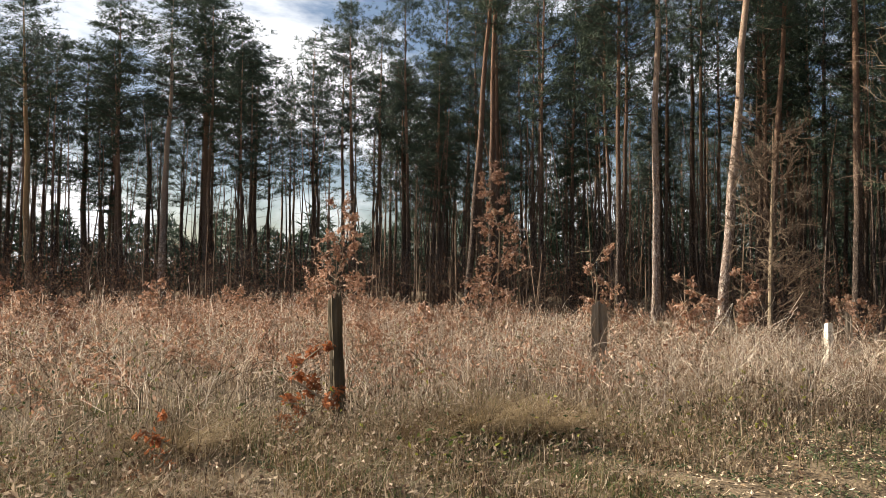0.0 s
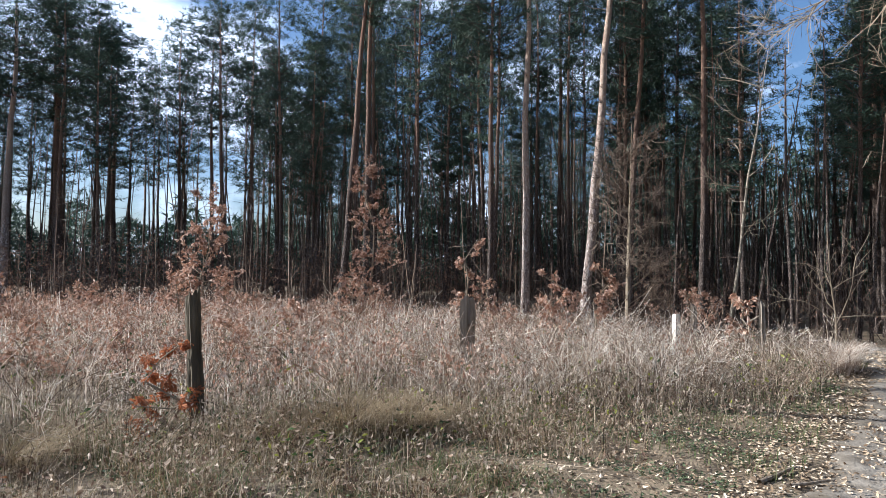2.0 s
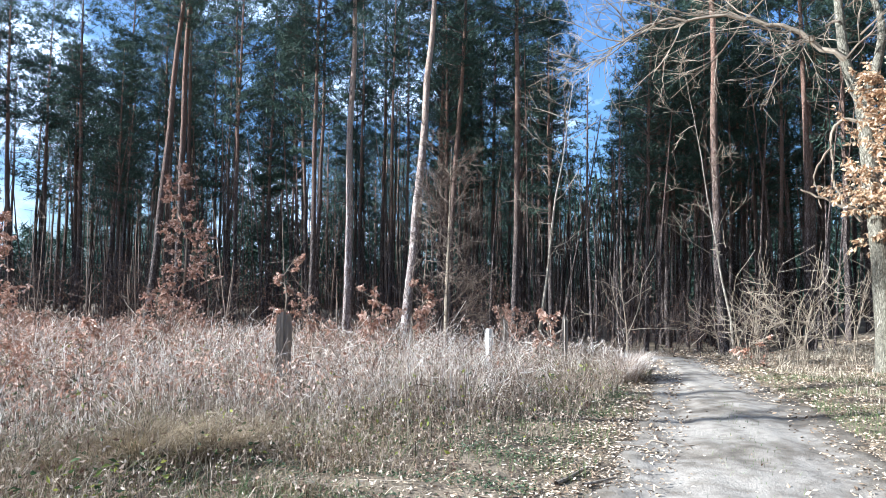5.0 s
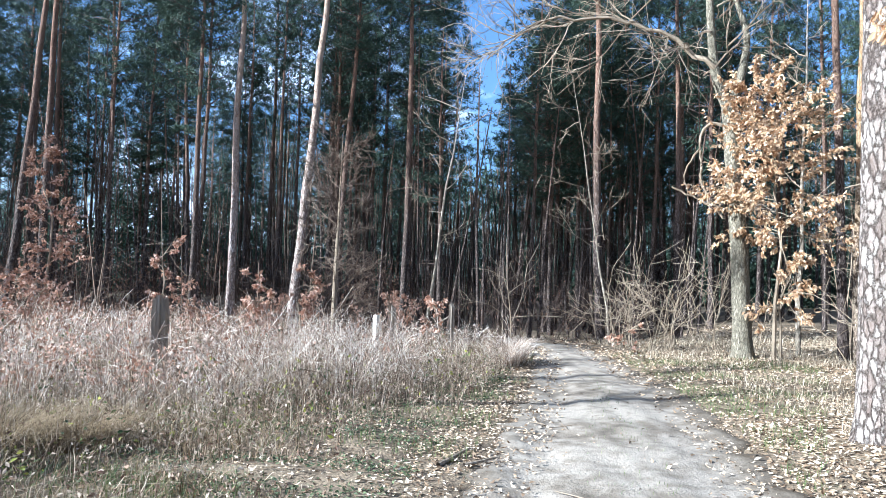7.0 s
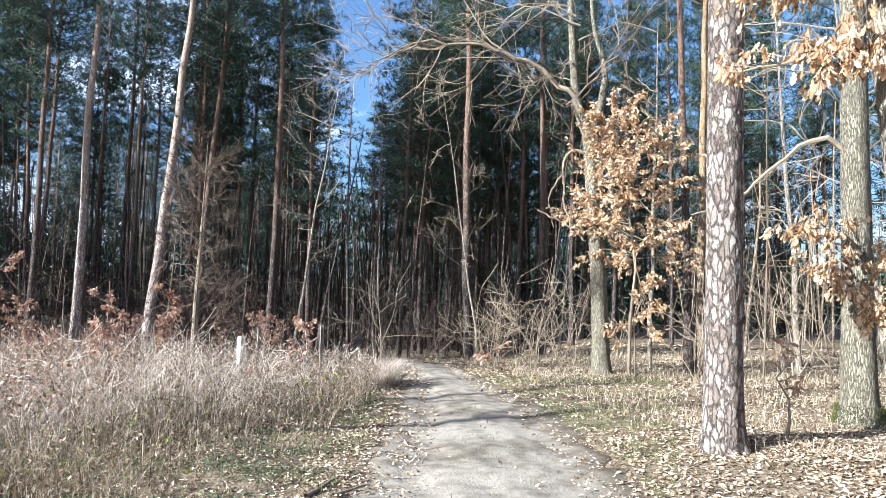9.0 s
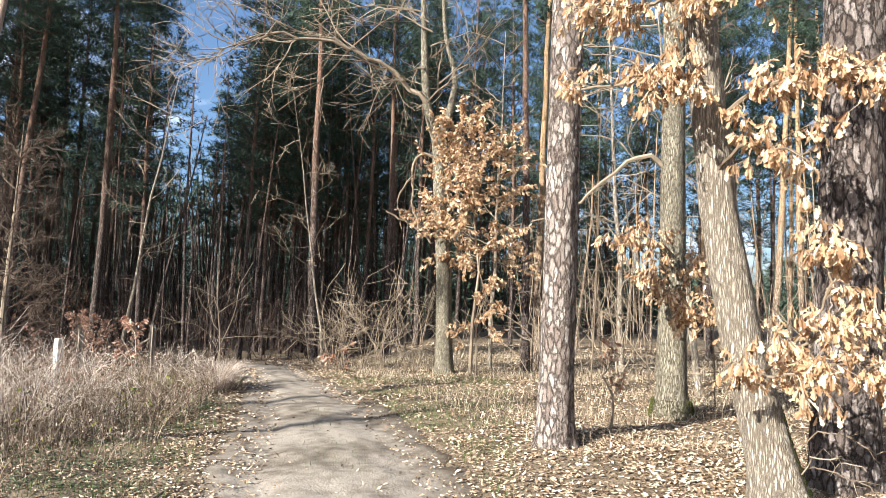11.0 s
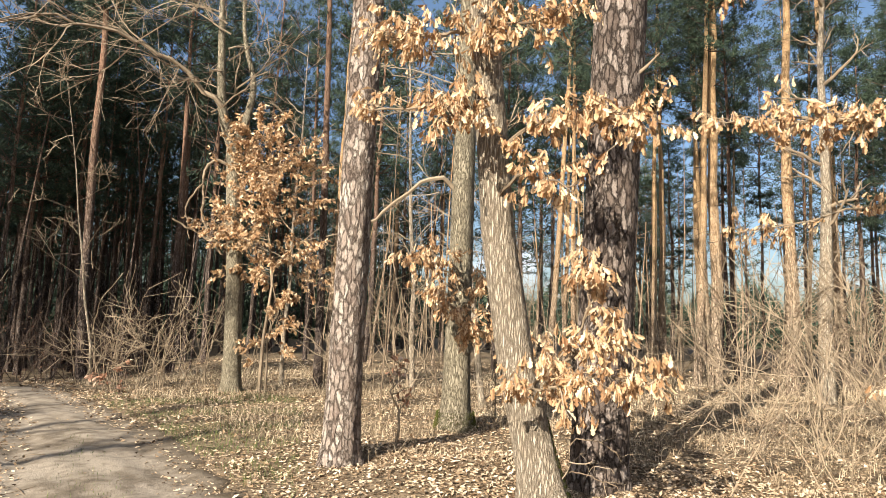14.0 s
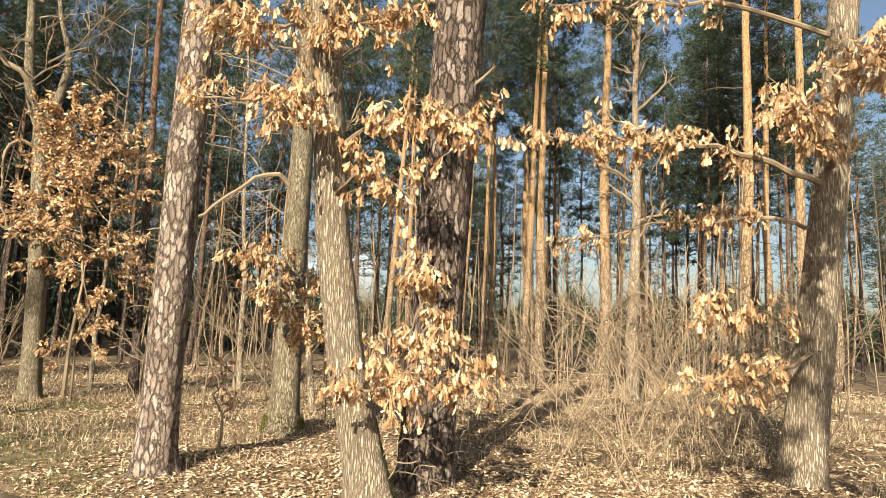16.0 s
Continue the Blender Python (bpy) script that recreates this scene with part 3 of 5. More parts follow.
for k, (x, y, lx, ly, r, kind) in enumerate(ROW_A + ROW_B + ROW_C + SHADE_ROW):
    pool = POOL[kind]
    if k < 7:
        x, y, r = x * 1.4, y * 1.4, r * 1.4
    s = r / 0.15 if kind != "M" else r / 0.11
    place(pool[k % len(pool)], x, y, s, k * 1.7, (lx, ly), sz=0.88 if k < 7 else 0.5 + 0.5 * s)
    taken.append((x, y))

# the wood behind: three stretches of different depth
for az0, az1, d0, d1, n, gap in ((-34, 12, 33, 48, 15, 2.0), (10, 80, 27, 44, 78, 1.6), (78, 142, 23, 44, 50, 1.7)):
    made = 0
    for _ in range(n * 6):
        if made >= n:
            break
        (x, y), = polar(1, az0, az1, d0, d1)
        az = math.degrees(math.atan2(x, y))
        if 45.4 < az < 51.3 or (az < 32 and 0.891 * y + 0.454 * x < 29.5):
            continue
        if off_path(x, y)[0] < 1.2 or any((x - a) ** 2 + (y - b) ** 2 < gap * gap for a, b in taken):
            continue
        taken.append((x, y))
        d = math.hypot(x, y)
        # the right-hand stretch takes the stems with sunlight in their bark colour
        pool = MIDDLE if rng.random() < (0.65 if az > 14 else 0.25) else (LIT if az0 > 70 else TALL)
        s = rng.uniform(0.7, 1.15) * (1.0 if pool is MIDDLE else 0.8)
        place(pool[rng.integers(len(pool))], x, y, s, rng.uniform(0, 6.28), tuple(rng.normal(0, 0.018, 2)), sz=rng.uniform(0.72, 0.9) if az < 14 else rng.uniform(0.85, 1.1))
        made += 1


def join_trees(name, spots, protos, label, category):
    """Trees too far to tell apart, as one object."""
    out = Mesh()
    for x, y in spots:
        p = protos[rng.integers(len(protos))]
        m = Matrix.Translation((x, y, float(land(x, y)[0]) - 0.02)) @ Matrix.Rotation(rng.uniform(0, 6.28), 4, "Z") @ Matrix.Diagonal((*[rng.uniform(0.8, 1.2)] * 2, rng.uniform(0.85, 1.12), 1))
        m = np.array(m)
        for k, ch in enumerate(p.children):
            me = ch.data
            v = np.empty(len(me.vertices) * 3)
            me.vertices.foreach_get("co", v)
            v = v.reshape(-1, 3) @ m[:3, :3].T + m[:3, 3]
            sides = len(me.polygons[0].vertices)
            f = np.empty(len(me.loops), int)
            me.loops.foreach_get("vertex_index", f)
            out.add(v, f.reshape(-1, sides), k)
    ob = part(name, out, [c.data.materials[0] for c in protos[0].children])
    return tagged(ob, label, category, kind="stuff")


spots, left_spots = [], []
for az0, az1, d0, d1, n, gap in ((-34, 14, 44, 64, 68, 1.8), (9, 81, 44, 84, 175, 1.6), (79, 142, 44, 64, 75, 1.7)):
    got = 0
    for _ in range(n * 6):
        (x, y), = polar(1, az0, az1, d0, d1)
        az = math.degrees(math.atan2(x, y))
        if 45.6 < az < 51.0 or 21.5 < az < 25.5 and rng.random() < 0.55:
            continue
        if got < n and not any((x - a) ** 2 + (y - b) ** 2 < gap * gap for a, b in taken):
            taken.append((x, y))
            (left_spots if az1 == 14 else spots).append((x, y))
            got += 1
# trees added towards the sun, mostly out of view, to shade the wood's inside
for _ in range(70):
    x, c = rng.uniform(-60, -22), rng.uniform(28, 50)
    spots.append((x, (c - 0.5 * x) / 0.866))
# close-grown pines with low boughs beyond the track
for _ in range(34):
    (x, y), = polar(1, 52, 70, 29, 46)
    if off_path(x, y)[0] > 1.5 and not any((x - a) ** 2 + (y - b) ** 2 < 1 for a, b in taken):
        spots.append((x, y))
for _ in range(9):
    (x, y), = polar(1, 36, 45, 32, 42)
    spots.append((x, y))
join_trees("far_tall_pines", left_spots, FAR_TALL, "bare-stemmed pines against the bright sky", "pine wood")
join_trees("far_pine_wood", spots, FAR, "dense dark pine wood standing farther back", "pine wood")
for t in PROTOTYPES:
    for o in (*t.children_recursive, t):
        bpy.data.objects.remove(o)

# the last line of trees far behind, closing the wood
fw = Mesh()
WIDE = needle_star(7, np.random.default_rng(77), 0.15)
n = 70000
az = rng.uniform(-62, 152, n)
top = np.interp(az, [-62, 0, 18, 35, 47, 53, 60, 85, 152], [11, 11, 12, 13, 17, 16, 12, 9, 8]) * (0.75 + 0.25 * np.sin(az * 1.3) * np.sin(az * 0.37 + 1))
d = np.where((az > 14) & (az < 84) & (rng.random(n) < 0.5), rng.uniform(62, 80, n), rng.uniform(88, 104, n))
pos = np.column_stack([np.sin(np.radians(az)) * d, np.cos(np.radians(az)) * d, rng.uniform(0, 1, n) ** 1.7 * top + 0.2])
stamp(fw, *WIDE, pos, rng.normal(0, 1, (n, 3)) + np.array([0, 0, 0.6]), rng.uniform(0, 6.28, n), rng.uniform(0.65, 1.4, n))
tagged(part("distant_wood", fw, M_NEEDLE), "dark evergreen wood on the horizon", "distant wood", kind="stuff")

# ---------- bark ----------


def barked_trunk(mesh, curve, radius, z0, z1, cell, depth, around, rows, seed, edge=0.3, flare=0.3):
    """A stem with raised bark plates: low relief in the mesh, fine relief in the material."""
    rs = np.random.default_rng(seed)
    zs = np.linspace(z0, z1, rows)
    an = np.arange(around) * 2 * np.pi / around
    R = radius((z0 + z1) / 2)
    nu, nv = max(4, int(round(2 * np.pi * R / cell[0]))), int((z1 - z0) / cell[1]) + 3
    ju, jv = rs.uniform(0.05, 0.95, (nv, nu)), rs.uniform(0.05, 0.95, (nv, nu))
    off = rs.uniform(0, 1, nv)
    lift = rs.uniform(0.5, 1.0, (nv, nu))
    U, V = np.meshgrid(an / (2 * np.pi) * nu, (zs - z0) / cell[1] + 1)
    U, V = U + 0.22 * np.sin(V * 2.3 + 1) * np.sin(V * 0.9), V + 0.3 * np.sin(U * 2 * np.pi / nu * 5 + V * 0.7) + 0.15 * np.sin(U * 2 * np.pi / nu * 13)
    f1, f2, tall = np.full(U.shape, 9.0), np.full(U.shape, 9.0), np.zeros(U.shape)
    iu, iv = np.floor(U).astype(int), np.floor(V).astype(int)
    for dv in (-1, 0, 1):
        for du in (-2, -1, 0, 1, 2):
            cv = np.clip(iv + dv, 0, nv - 1)
            cu = (iu + du) % nu
            x = iu + du + ju[cv, cu] + off[cv] - 0.5
            dist = np.hypot(U - x, V - (iv + dv + jv[cv, cu]))
            closer = dist < f1
            f2 = np.where(closer, f1, np.minimum(f2, dist))
            tall = np.where(closer, lift[cv, cu], tall)
            f1 = np.where(closer, dist, f1)
    gap = f2 - f1
    rise = np.clip(gap / edge, 0, 1) ** 0.6 * tall
    r = np.array([radius(z) * (1 + flare * math.exp(-max(z, 0) / 0.22)) for z in zs])[:, None]
    r = r * (1 + 0.03 * np.sin(2 * an + zs[:, None] * 0.7) + 0.02 * np.sin(5 * an + 1 + zs[:, None] * 0.4)
             + 0.10 * np.exp(-np.maximum(zs, 0) / 0.2)[:, None] * np.sin(5 * an + seed)) + depth * (rise - 0.5) + rs.normal(0, depth * 0.08, U.shape)
    c = np.array([curve(z) for z in zs])
    v = np.stack([c[:, None, 0] + r * np.cos(an), c[:, None, 1] + r * np.sin(an), np.repeat(zs[:, None], around, 1)], -1)
    i, j = np.meshgrid(np.arange(rows - 1), np.arange(around), indexing="ij")
    k = (j + 1) % around
    f = np.stack([i * around + j, i * around + k, (i + 1) * around + k, (i + 1) * around + j], -1).reshape(-1, 4)
    mesh.add(v, f, 0)


def line_curve(*pts):
    p = np.array(pts, float)
    return lambda z: np.array([np.interp(z, p[:, 2], p[:, 0]) + (z - p[-1, 2]) * (z > p[-1, 2]) * (p[-1, 0] - p[-2, 0]) / (p[-1, 2] - p[-2, 2]),
                               np.interp(z, p[:, 2], p[:, 1]) + (z - p[-1, 2]) * (z > p[-1, 2]) * (p[-1, 1] - p[-2, 1]) / (p[-1, 2] - p[-2, 2]), z])


def crown_of_pine(tree, curve, height, crown0, reach, seed):
    rs = np.random.default_rng(seed)
    br, pos, axis = Mesh(), [], []
    z = crown0
    while z < height:
        k = (z - crown0) / (height - crown0)
        for a in rs.uniform(0, 6.28) + np.arange(4) * 1.5:
            L = reach * (1 - 0.7 * k) * rs.uniform(0.6, 1.1)
            pts, v = branchlet(br, curve(z), (math.cos(a), math.sin(a), 0.2 + 0.5 * k), L, 0.05 * (1.1 - k), 0.008, rs, 0.3, 5, 4)
            for _ in range(10):
                s = rs.uniform(0.35, 1)
                p = np.array([np.interp(s * 5, np.arange(6), pts[:, c]) for c in range(3)])
                o = rs.normal(0, 0.3, 3) * np.array([1, 1, 0.4])
                pos.append(p + o)
                axis.append(v + o + np.array([0, 0, 0.3]))
        z += 0.5
    part("branchwork", br, M_DARKTWIG, tree, kind="stuff")
    nd = Mesh()
    stamp(nd, *COARSE[1], np.array(pos), np.array(axis), rs.uniform(0, 6.28, len(pos)), rs.uniform(0.2, 0.36, len(pos)))
    part("crown", nd, M_NEEDLE, tree, kind="stuff")


def old_pine(label, curve, r0, seed, detail_to, around, cell, bark, flare=0.34, taper=0.028):
    tree = empty("pine_tree", label, "pine tree", group="pine trees of the wood")
    rad = lambda z: r0 * (1 - taper * max(z, 0))
    lo = Mesh()
    barked_trunk(lo, curve, rad, -0.25, detail_to, cell, 0.014, around, int(detail_to / 0.035), seed, 0.5, flare)
    zs = np.linspace(detail_to - 0.02, 19, 12)
    lo.tube([curve(z) for z in zs], [rad(min(z, detail_to)) * (1 - 0.93 * max(0, (z - detail_to) / (19 - detail_to)) ** 1.4) for z in zs], 14, 0)
    part("trunk", lo, bark, tree, smooth=True)
    crown_of_pine(tree, curve, 18.8, 12.5, 2.8, seed)
    return tree


plated = old_pine("large Scots pine with thick plated grey bark, sunlit", line_curve((7.83, 1.652, 0), (7.85, 1.552, 5.3)), 0.205, 3, 6.2, 80, (0.10, 0.22), M_PLATE)
dark = old_pine("stout Scots pine dappled with leaf shadow, bark coloured darker for shade", line_curve((7.735, -1.16, 0), (7.70, -1.376, 5.1)), 0.298, 5, 5.6, 80, (0.10, 0.24), M_SHADEPLATE, 0.06, 0.006)
# a broken-off snag on the dark pine
sn = Mesh()
branchlet(sn, (7.54, -1.55, 4.4), (-0.25, -0.6, 0.5), 0.3, 0.022, 0.008, np.random.default_rng(2), 0.1, 3, 6)
part("snag", sn, M_TWIG, dark, "pale broken snag")


def limb(mesh, pts, r0, r1, sides=7, rs=None, wob=0.0):
    p = smooth_line(np.array(pts, float), 5)
    if rs is not None:
        p[1:-1] += rs.normal(0, wob, p[1:-1].shape)
    mesh.tube(p, np.linspace(r0, r1, len(p)), sides)
    return p


def twigs_along(mesh, pts, n, length, rs, s0=0.3, r=0.006, spread=1.0, up=0.15, k=4, sub=2):
    """Side twigs, each forked, along a limb; returns the places and ways of the twig ends for leaves."""
    out = []
    for _ in range(n):
        s = rs.uniform(s0, 1.0) * (len(pts) - 1)
        i = min(int(s), len(pts) - 2)
        p = pts[i] + (pts[i + 1] - pts[i]) * (s - i)
        t = pts[i + 1] - pts[i]
        d = t / (np.linalg.norm(t) + 1e-9) * 0.7 + rs.normal(0, 0.55 * spread, 3) + np.array([0, 0, up])
        L = length * rs.uniform(0.5, 1.25)
        q, v = branchlet(mesh, p, d, L, r, r * 0.35, rs, 0.35, k)
        out.append((q, v))
        for _ in range(sub):
            j = rs.integers(1, k)
            q2, v2 = branchlet(mesh, q[j], v + rs.normal(0, 0.7, 3), L * rs.uniform(0.35, 0.7), r * 0.6, r * 0.25, rs, 0.35, 3)
            out.append((q2, v2))
    return out


def leaves_on(twigs, per, rs, hang=0.7):
    pos, axis = [], []
    for q, v in twigs:
        for _ in range(rs.poisson(per)):
            s = rs.uniform(0.35, 1.0) * (len(q) - 1)
            i = min(int(s), len(q) - 2)
            pos.append(q[i] + (q[i + 1] - q[i]) * (s - i) + rs.normal(0, 0.012, 3))
            axis.append(v * 0.5 + rs.normal(0, 0.6, 3) + np.array([0, 0, -hang]))
    return np.array(pos).reshape(-1, 3), np.array(axis).reshape(-1, 3)


single_leaf = None


def hang_leaves(tree, pos, axis, size, rs, mat, single=0, shape=None, near=None, on=None):
    """Leaves of a tree: up to `single` of them objects of their own, the rest joined."""
    global single_leaf
    size = size * rs.uniform(0.65, 1.25, len(pos))
    roll = rs.uniform(0, 6.28, len(pos))
    order = rs.permutation(len(pos))
    if near is not None:
        order = np.argsort(np.linalg.norm(pos - np.array(near), axis=1))
    one, rest = order[:single], order[single:]
    if single and single_leaf is None:
        m = Mesh()
        m.add(LEAF_V, LEAF_F)
        single_leaf = m.data("leaf", [M_LEAFPIECE])
    if single:
        R = frames_from(axis[one], roll[one])
        for k, i in enumerate(one):
            ob = new("leaf", single_leaf)
            ob.parent = on or tree
            m = np.eye(4)
            m[:3, :3], m[:3, 3] = R[k] * size[i], pos[i]
            ob.matrix_basis = Matrix(m.tolist())
    fo = Mesh()
    shape = shape or (LEAF_V, LEAF_F)
    stamp(fo, *shape, pos[rest], axis[rest], roll[rest], size[rest])
    part("foliage", fo, mat, tree, kind="stuff")


# ---------- leaning oak with last year's leaves ----------
rs = np.random.default_rng(50)
oak = empty("oak_tree", "leaning oak with rough grey-brown bark and dry tan leaves", "oak tree")
lean = line_curve((6.60, -0.53, 0), (6.66, -0.245, 1.2), (6.69, -0.04, 2.5), (6.68, 0.14, 4.7))
tr = Mesh()
barked_trunk(tr, lean, lambda z: 0.196 - 0.012 * z, -0.25, 5.4, (0.08, 0.3), 0.010, 64, 160, 8, 0.6, 0.35)
zs = np.linspace(5.38, 11, 8)
tr.tube([lean(z) + np.array([0, 0.04 * (z - 5.4), 0]) for z in zs], np.linspace(0.12, 0.02, 8), 10)
part("trunk", tr, M_OAKBARK, oak, smooth=True)
ms = Mesh()
for _ in range(240):
    a, z = rs.uniform(-2.6, -1.0), rs.uniform(0, 0.75)
    c = lean(z)
    r = (0.19 - 0.012 * z) * (1 + 0.3 * math.exp(-z / 0.22))
    stamp(ms, FLECK_V, FLECK_F, np.array([[c[0] + r * math.cos(a), c[1] + r * math.sin(a), z]]), np.array([[0, 0, 1.0]]), np.array([a]), np.array([0.05]))
part("moss", ms, M_MOSS, oak, "green moss on the shaded foot", kind="stuff")
br = Mesh()
tw = []
OAK_ARMS = [
    ([(6.69, 0.02, 3.35), (6.35, 0.2, 3.5), (6.02, 0.5, 3.5), (5.9, 1.2, 3.45)], 0.028, 30, 0.30),
    ([(6.68, 0.0, 3.2), (6.3, -0.3, 3.4), (5.9, -0.75, 3.42), (5.7, -1.3, 3.32)], 0.03, 40, 0.30),
    ([(6.68, 0.02, 2.7), (6.3, -0.2, 2.95), (6.0, -0.45, 2.85), (5.9, -0.7, 2.8)], 0.02, 16, 0.26),
    ([(6.68, 0.08, 4.2), (6.3, 0.3, 4.3), (6.0, 0.6, 4.15), (5.9, 0.95, 4.1)], 0.026, 34, 0.32),
    ([(6.68, 0.08, 4.3), (6.3, 0.1, 4.45), (6.0, 0.0, 4.25), (5.9, -0.5, 4.3)], 0.026, 34, 0.32),
    ([(6.68, 0.12, 5.0), (6.3, 0.3, 5.2), (6.0, 0.2, 4.9), (5.8, -0.1, 4.8)], 0.024, 20, 0.32),
    ([(6.66, -0.32, 0.95), (6.3, -0.45, 1.15), (5.95, -0.68, 1.35), (5.75, -0.95, 1.5)], 0.02, 22, 0.26),
    ([(6.66, -0.32, 0.95), (6.3, -0.36, 1.05), (5.9, -0.4, 1.1), (5.6, -0.7, 1.12)], 0.016, 16, 0.26),
    ([(6.3, -0.45, 1.15), (6.0, -0.75, 1.6), (5.85, -0.8, 1.9), (5.75, -0.8, 2.1)], 0.012, 12, 0.24),
    ([(6.3, -0.45, 1.15), (5.95, -0.9, 1.2), (5.7, -1.15, 1.2), (5.6, -1.3, 1.15)], 0.012, 14, 0.24),
]
for pts, r0, n, L in OAK_ARMS:
    p = limb(br, pts, r0, 0.006, 6, rs, 0.012)
    tw += twigs_along(br, p, int(n * 1.1), L * 1.25, rs, 0.3)
for pts in ([(6.56, -0.66, 0.2), (6.36, -0.72, 0.42), (6.2, -0.86, 0.44), (6.1, -1.05, 0.4)], [(6.56, -0.68, 0.3), (6.34, -0.8, 0.34), (6.2, -1.0, 0.3), (6.15, -1.15, 0.24)], [(6.58, -0.6, 0.42), (6.36, -0.78, 0.62), (6.24, -0.98, 0.6), (6.2, -1.15, 0.52)]):
    p = limb(br, pts, 0.007, 0.003, 5, rs, 0.012)
    twigs_along(br, p, 5, 0.2, rs, 0.3, 0.0035)
oak_arms = part("branchwork", br, M_TWIG, oak, kind="stuff")
pos, axis = leaves_on(tw, 5.6, rs, 1.7)
hang_leaves(oak, pos, axis, 0.09, rs, M_OAKLEAF, 290, near=(5.6, -0.9, 1.3), on=oak_arms)

# ---------- straight grey tree behind it ----------
rs = np.random.default_rng(51)
mid = empty("oak_tree", "upright oak with smooth olive-grey bark and mossy foot", "oak tree")
mc = line_curve((11.0, 0.55, 0), (11.0, 0.50, 6))
tr = Mesh()
barked_trunk(tr, mc, lambda z: 0.225 - 0.012 * z, -0.25, 6.6, (0.09, 0.3), 0.008, 56, 140, 9, 0.6, 0.4)
tr.tube([mc(z) for z in np.linspace(6.55, 13, 8)], np.linspace(0.15, 0.02, 8), 10)
part("trunk", tr, M_SMOOTHBARK, mid, smooth=True)
ms = Mesh()
n = 1500
a, z = rs.uniform(0, 6.28, n), rs.uniform(-0.05, 0.26, n)
r = 0.23 * (1 + 0.45 * np.exp(-np.maximum(z, 0) / 0.22)) + 0.01
stamp(ms, FLECK_V, FLECK_F, np.column_stack([11.0 + r * np.cos(a), 0.55 + r * np.sin(a), z]), np.column_stack([np.cos(a), np.sin(a), 0 * a + 0.6]), a, np.full(n, 0.03))
part("moss", ms, M_MOSS, mid, "yellow-green moss collar", kind="stuff")
br = Mesh()
tw = []
for pts, r0, n, L in (([(11, 0.45, 1.2), (10.5, 0.5, 1.6), (10.2, 0.6, 1.9), (10.0, 0.8, 2.0)], 0.02, 26, 0.34), ([(11, 0.45, 1.0), (10.5, 0.4, 1.4), (10.2, 0.35, 1.5), (10.0, 0.2, 1.6)], 0.02, 26, 0.34),
                      ([(11, 0.45, 1.6), (10.6, 0.3, 2.0), (10.4, 0.1, 2.2), (10.2, -0.1, 2.3)], 0.02, 26, 0.34), ([(11, 0.45, 2.2), (10.6, 0.6, 2.5), (10.3, 0.9, 2.6), (10.1, 1.2, 2.5)], 0.02, 26, 0.34), ([(11, 0.45, 1.3), (10.5, 0.1, 1.5), (10.3, -0.2, 1.4), (10.1, -0.5, 1.3)], 0.02, 24, 0.34),
                      ([(11, 0.45, 3.6), (10.8, 1.0, 3.9), (10.6, 1.9, 3.2), (10.5, 2.6, 2.9)], 0.05, 8, 0.5)):
    p = limb(br, pts, r0, 0.007, 6, rs, 0.015)
    if r0 < 0.04:
        tw += twigs_along(br, p, n, L, rs, 0.3)
    else:
        twigs_along(br, p, n, L, rs, 0.3)
part("branchwork", br, M_TWIG, mid, kind="stuff")
pos, axis = leaves_on(tw, 5.0, rs, 1.3)
hang_leaves(mid, pos, axis, 0.10, rs, M_OAKLEAF)

# ---------- shaded oak at the end of the view, with long leafy limbs ----------
rs = np.random.default_rng(52)
nr = empty("oak_tree", "mossy old oak with long limbs of dry leaves", "oak tree")
nc = line_curve((7.42, -5.42, 0), (7.2, -5.7, 3.0), (7.02, -5.88, 5.6))
tr = Mesh()
barked_trunk(tr, nc, lambda z: 0.235 - 0.012 * z, -0.25, 6.0, (0.09, 0.3), 0.012, 56, 140, 10, 0.6, 0.35)
tr.tube([nc(z) for z in np.linspace(5.95, 12, 8)], np.linspace(0.16, 0.02, 8), 10)
part("trunk", tr, M_OAKBARK, nr, smooth=True)
br = Mesh()
tw = []
for pts, r0, n, L in (([(7.15, -5.75, 3.4), (6.9, -4.6, 3.6), (6.6, -3.3, 3.6), (6.75, -2.2, 3.6)], 0.045, 60, 0.34),
                      ([(7.15, -5.75, 3.6), (6.3, -5.0, 3.6), (5.5, -4.2, 3.5), (4.9, -3.6, 3.45)], 0.04, 60, 0.34),
                      ([(7.1, -5.8, 4.4), (6.2, -5.2, 4.4), (5.2, -4.6, 4.0), (4.5, -4.0, 3.7)], 0.035, 60, 0.34),
                      ([(7.2, -5.7, 2.9), (7.4, -5.0, 3.05), (7.9, -4.2, 3.0), (8.6, -2.9, 2.8)], 0.03, 40, 0.3),
                      ([(7.05, -5.8, 5.2), (6.8, -4.2, 5.3), (6.5, -2.9, 5.0), (6.2, -2.0, 4.75)], 0.035, 36, 0.34),
                      ([(7.3, -5.6, 1.5), (6.8, -4.9, 1.35), (6.4, -4.2, 1.25), (6.15, -3.5, 1.2)], 0.03, 34, 0.3),
                      ([(7.3, -5.6, 1.6), (6.8, -4.8, 1.8), (6.4, -4.1, 1.9), (6.15, -3.6, 1.85)], 0.02, 26, 0.3)):
    p = limb(br, pts, r0, 0.006, 6, rs, 0.02)
    tw += twigs_along(br, p, n, L, rs, 0.3)
far_arms = part("branchwork", br, M_TWIG, nr, kind="stuff")
pos, axis = leaves_on(tw, 5.0, rs, 1.7)
hang_leaves(nr, pos, axis, 0.09, rs, M_OAKLEAF, 280, near=(5.2, -4.0, 3.4), on=far_arms)


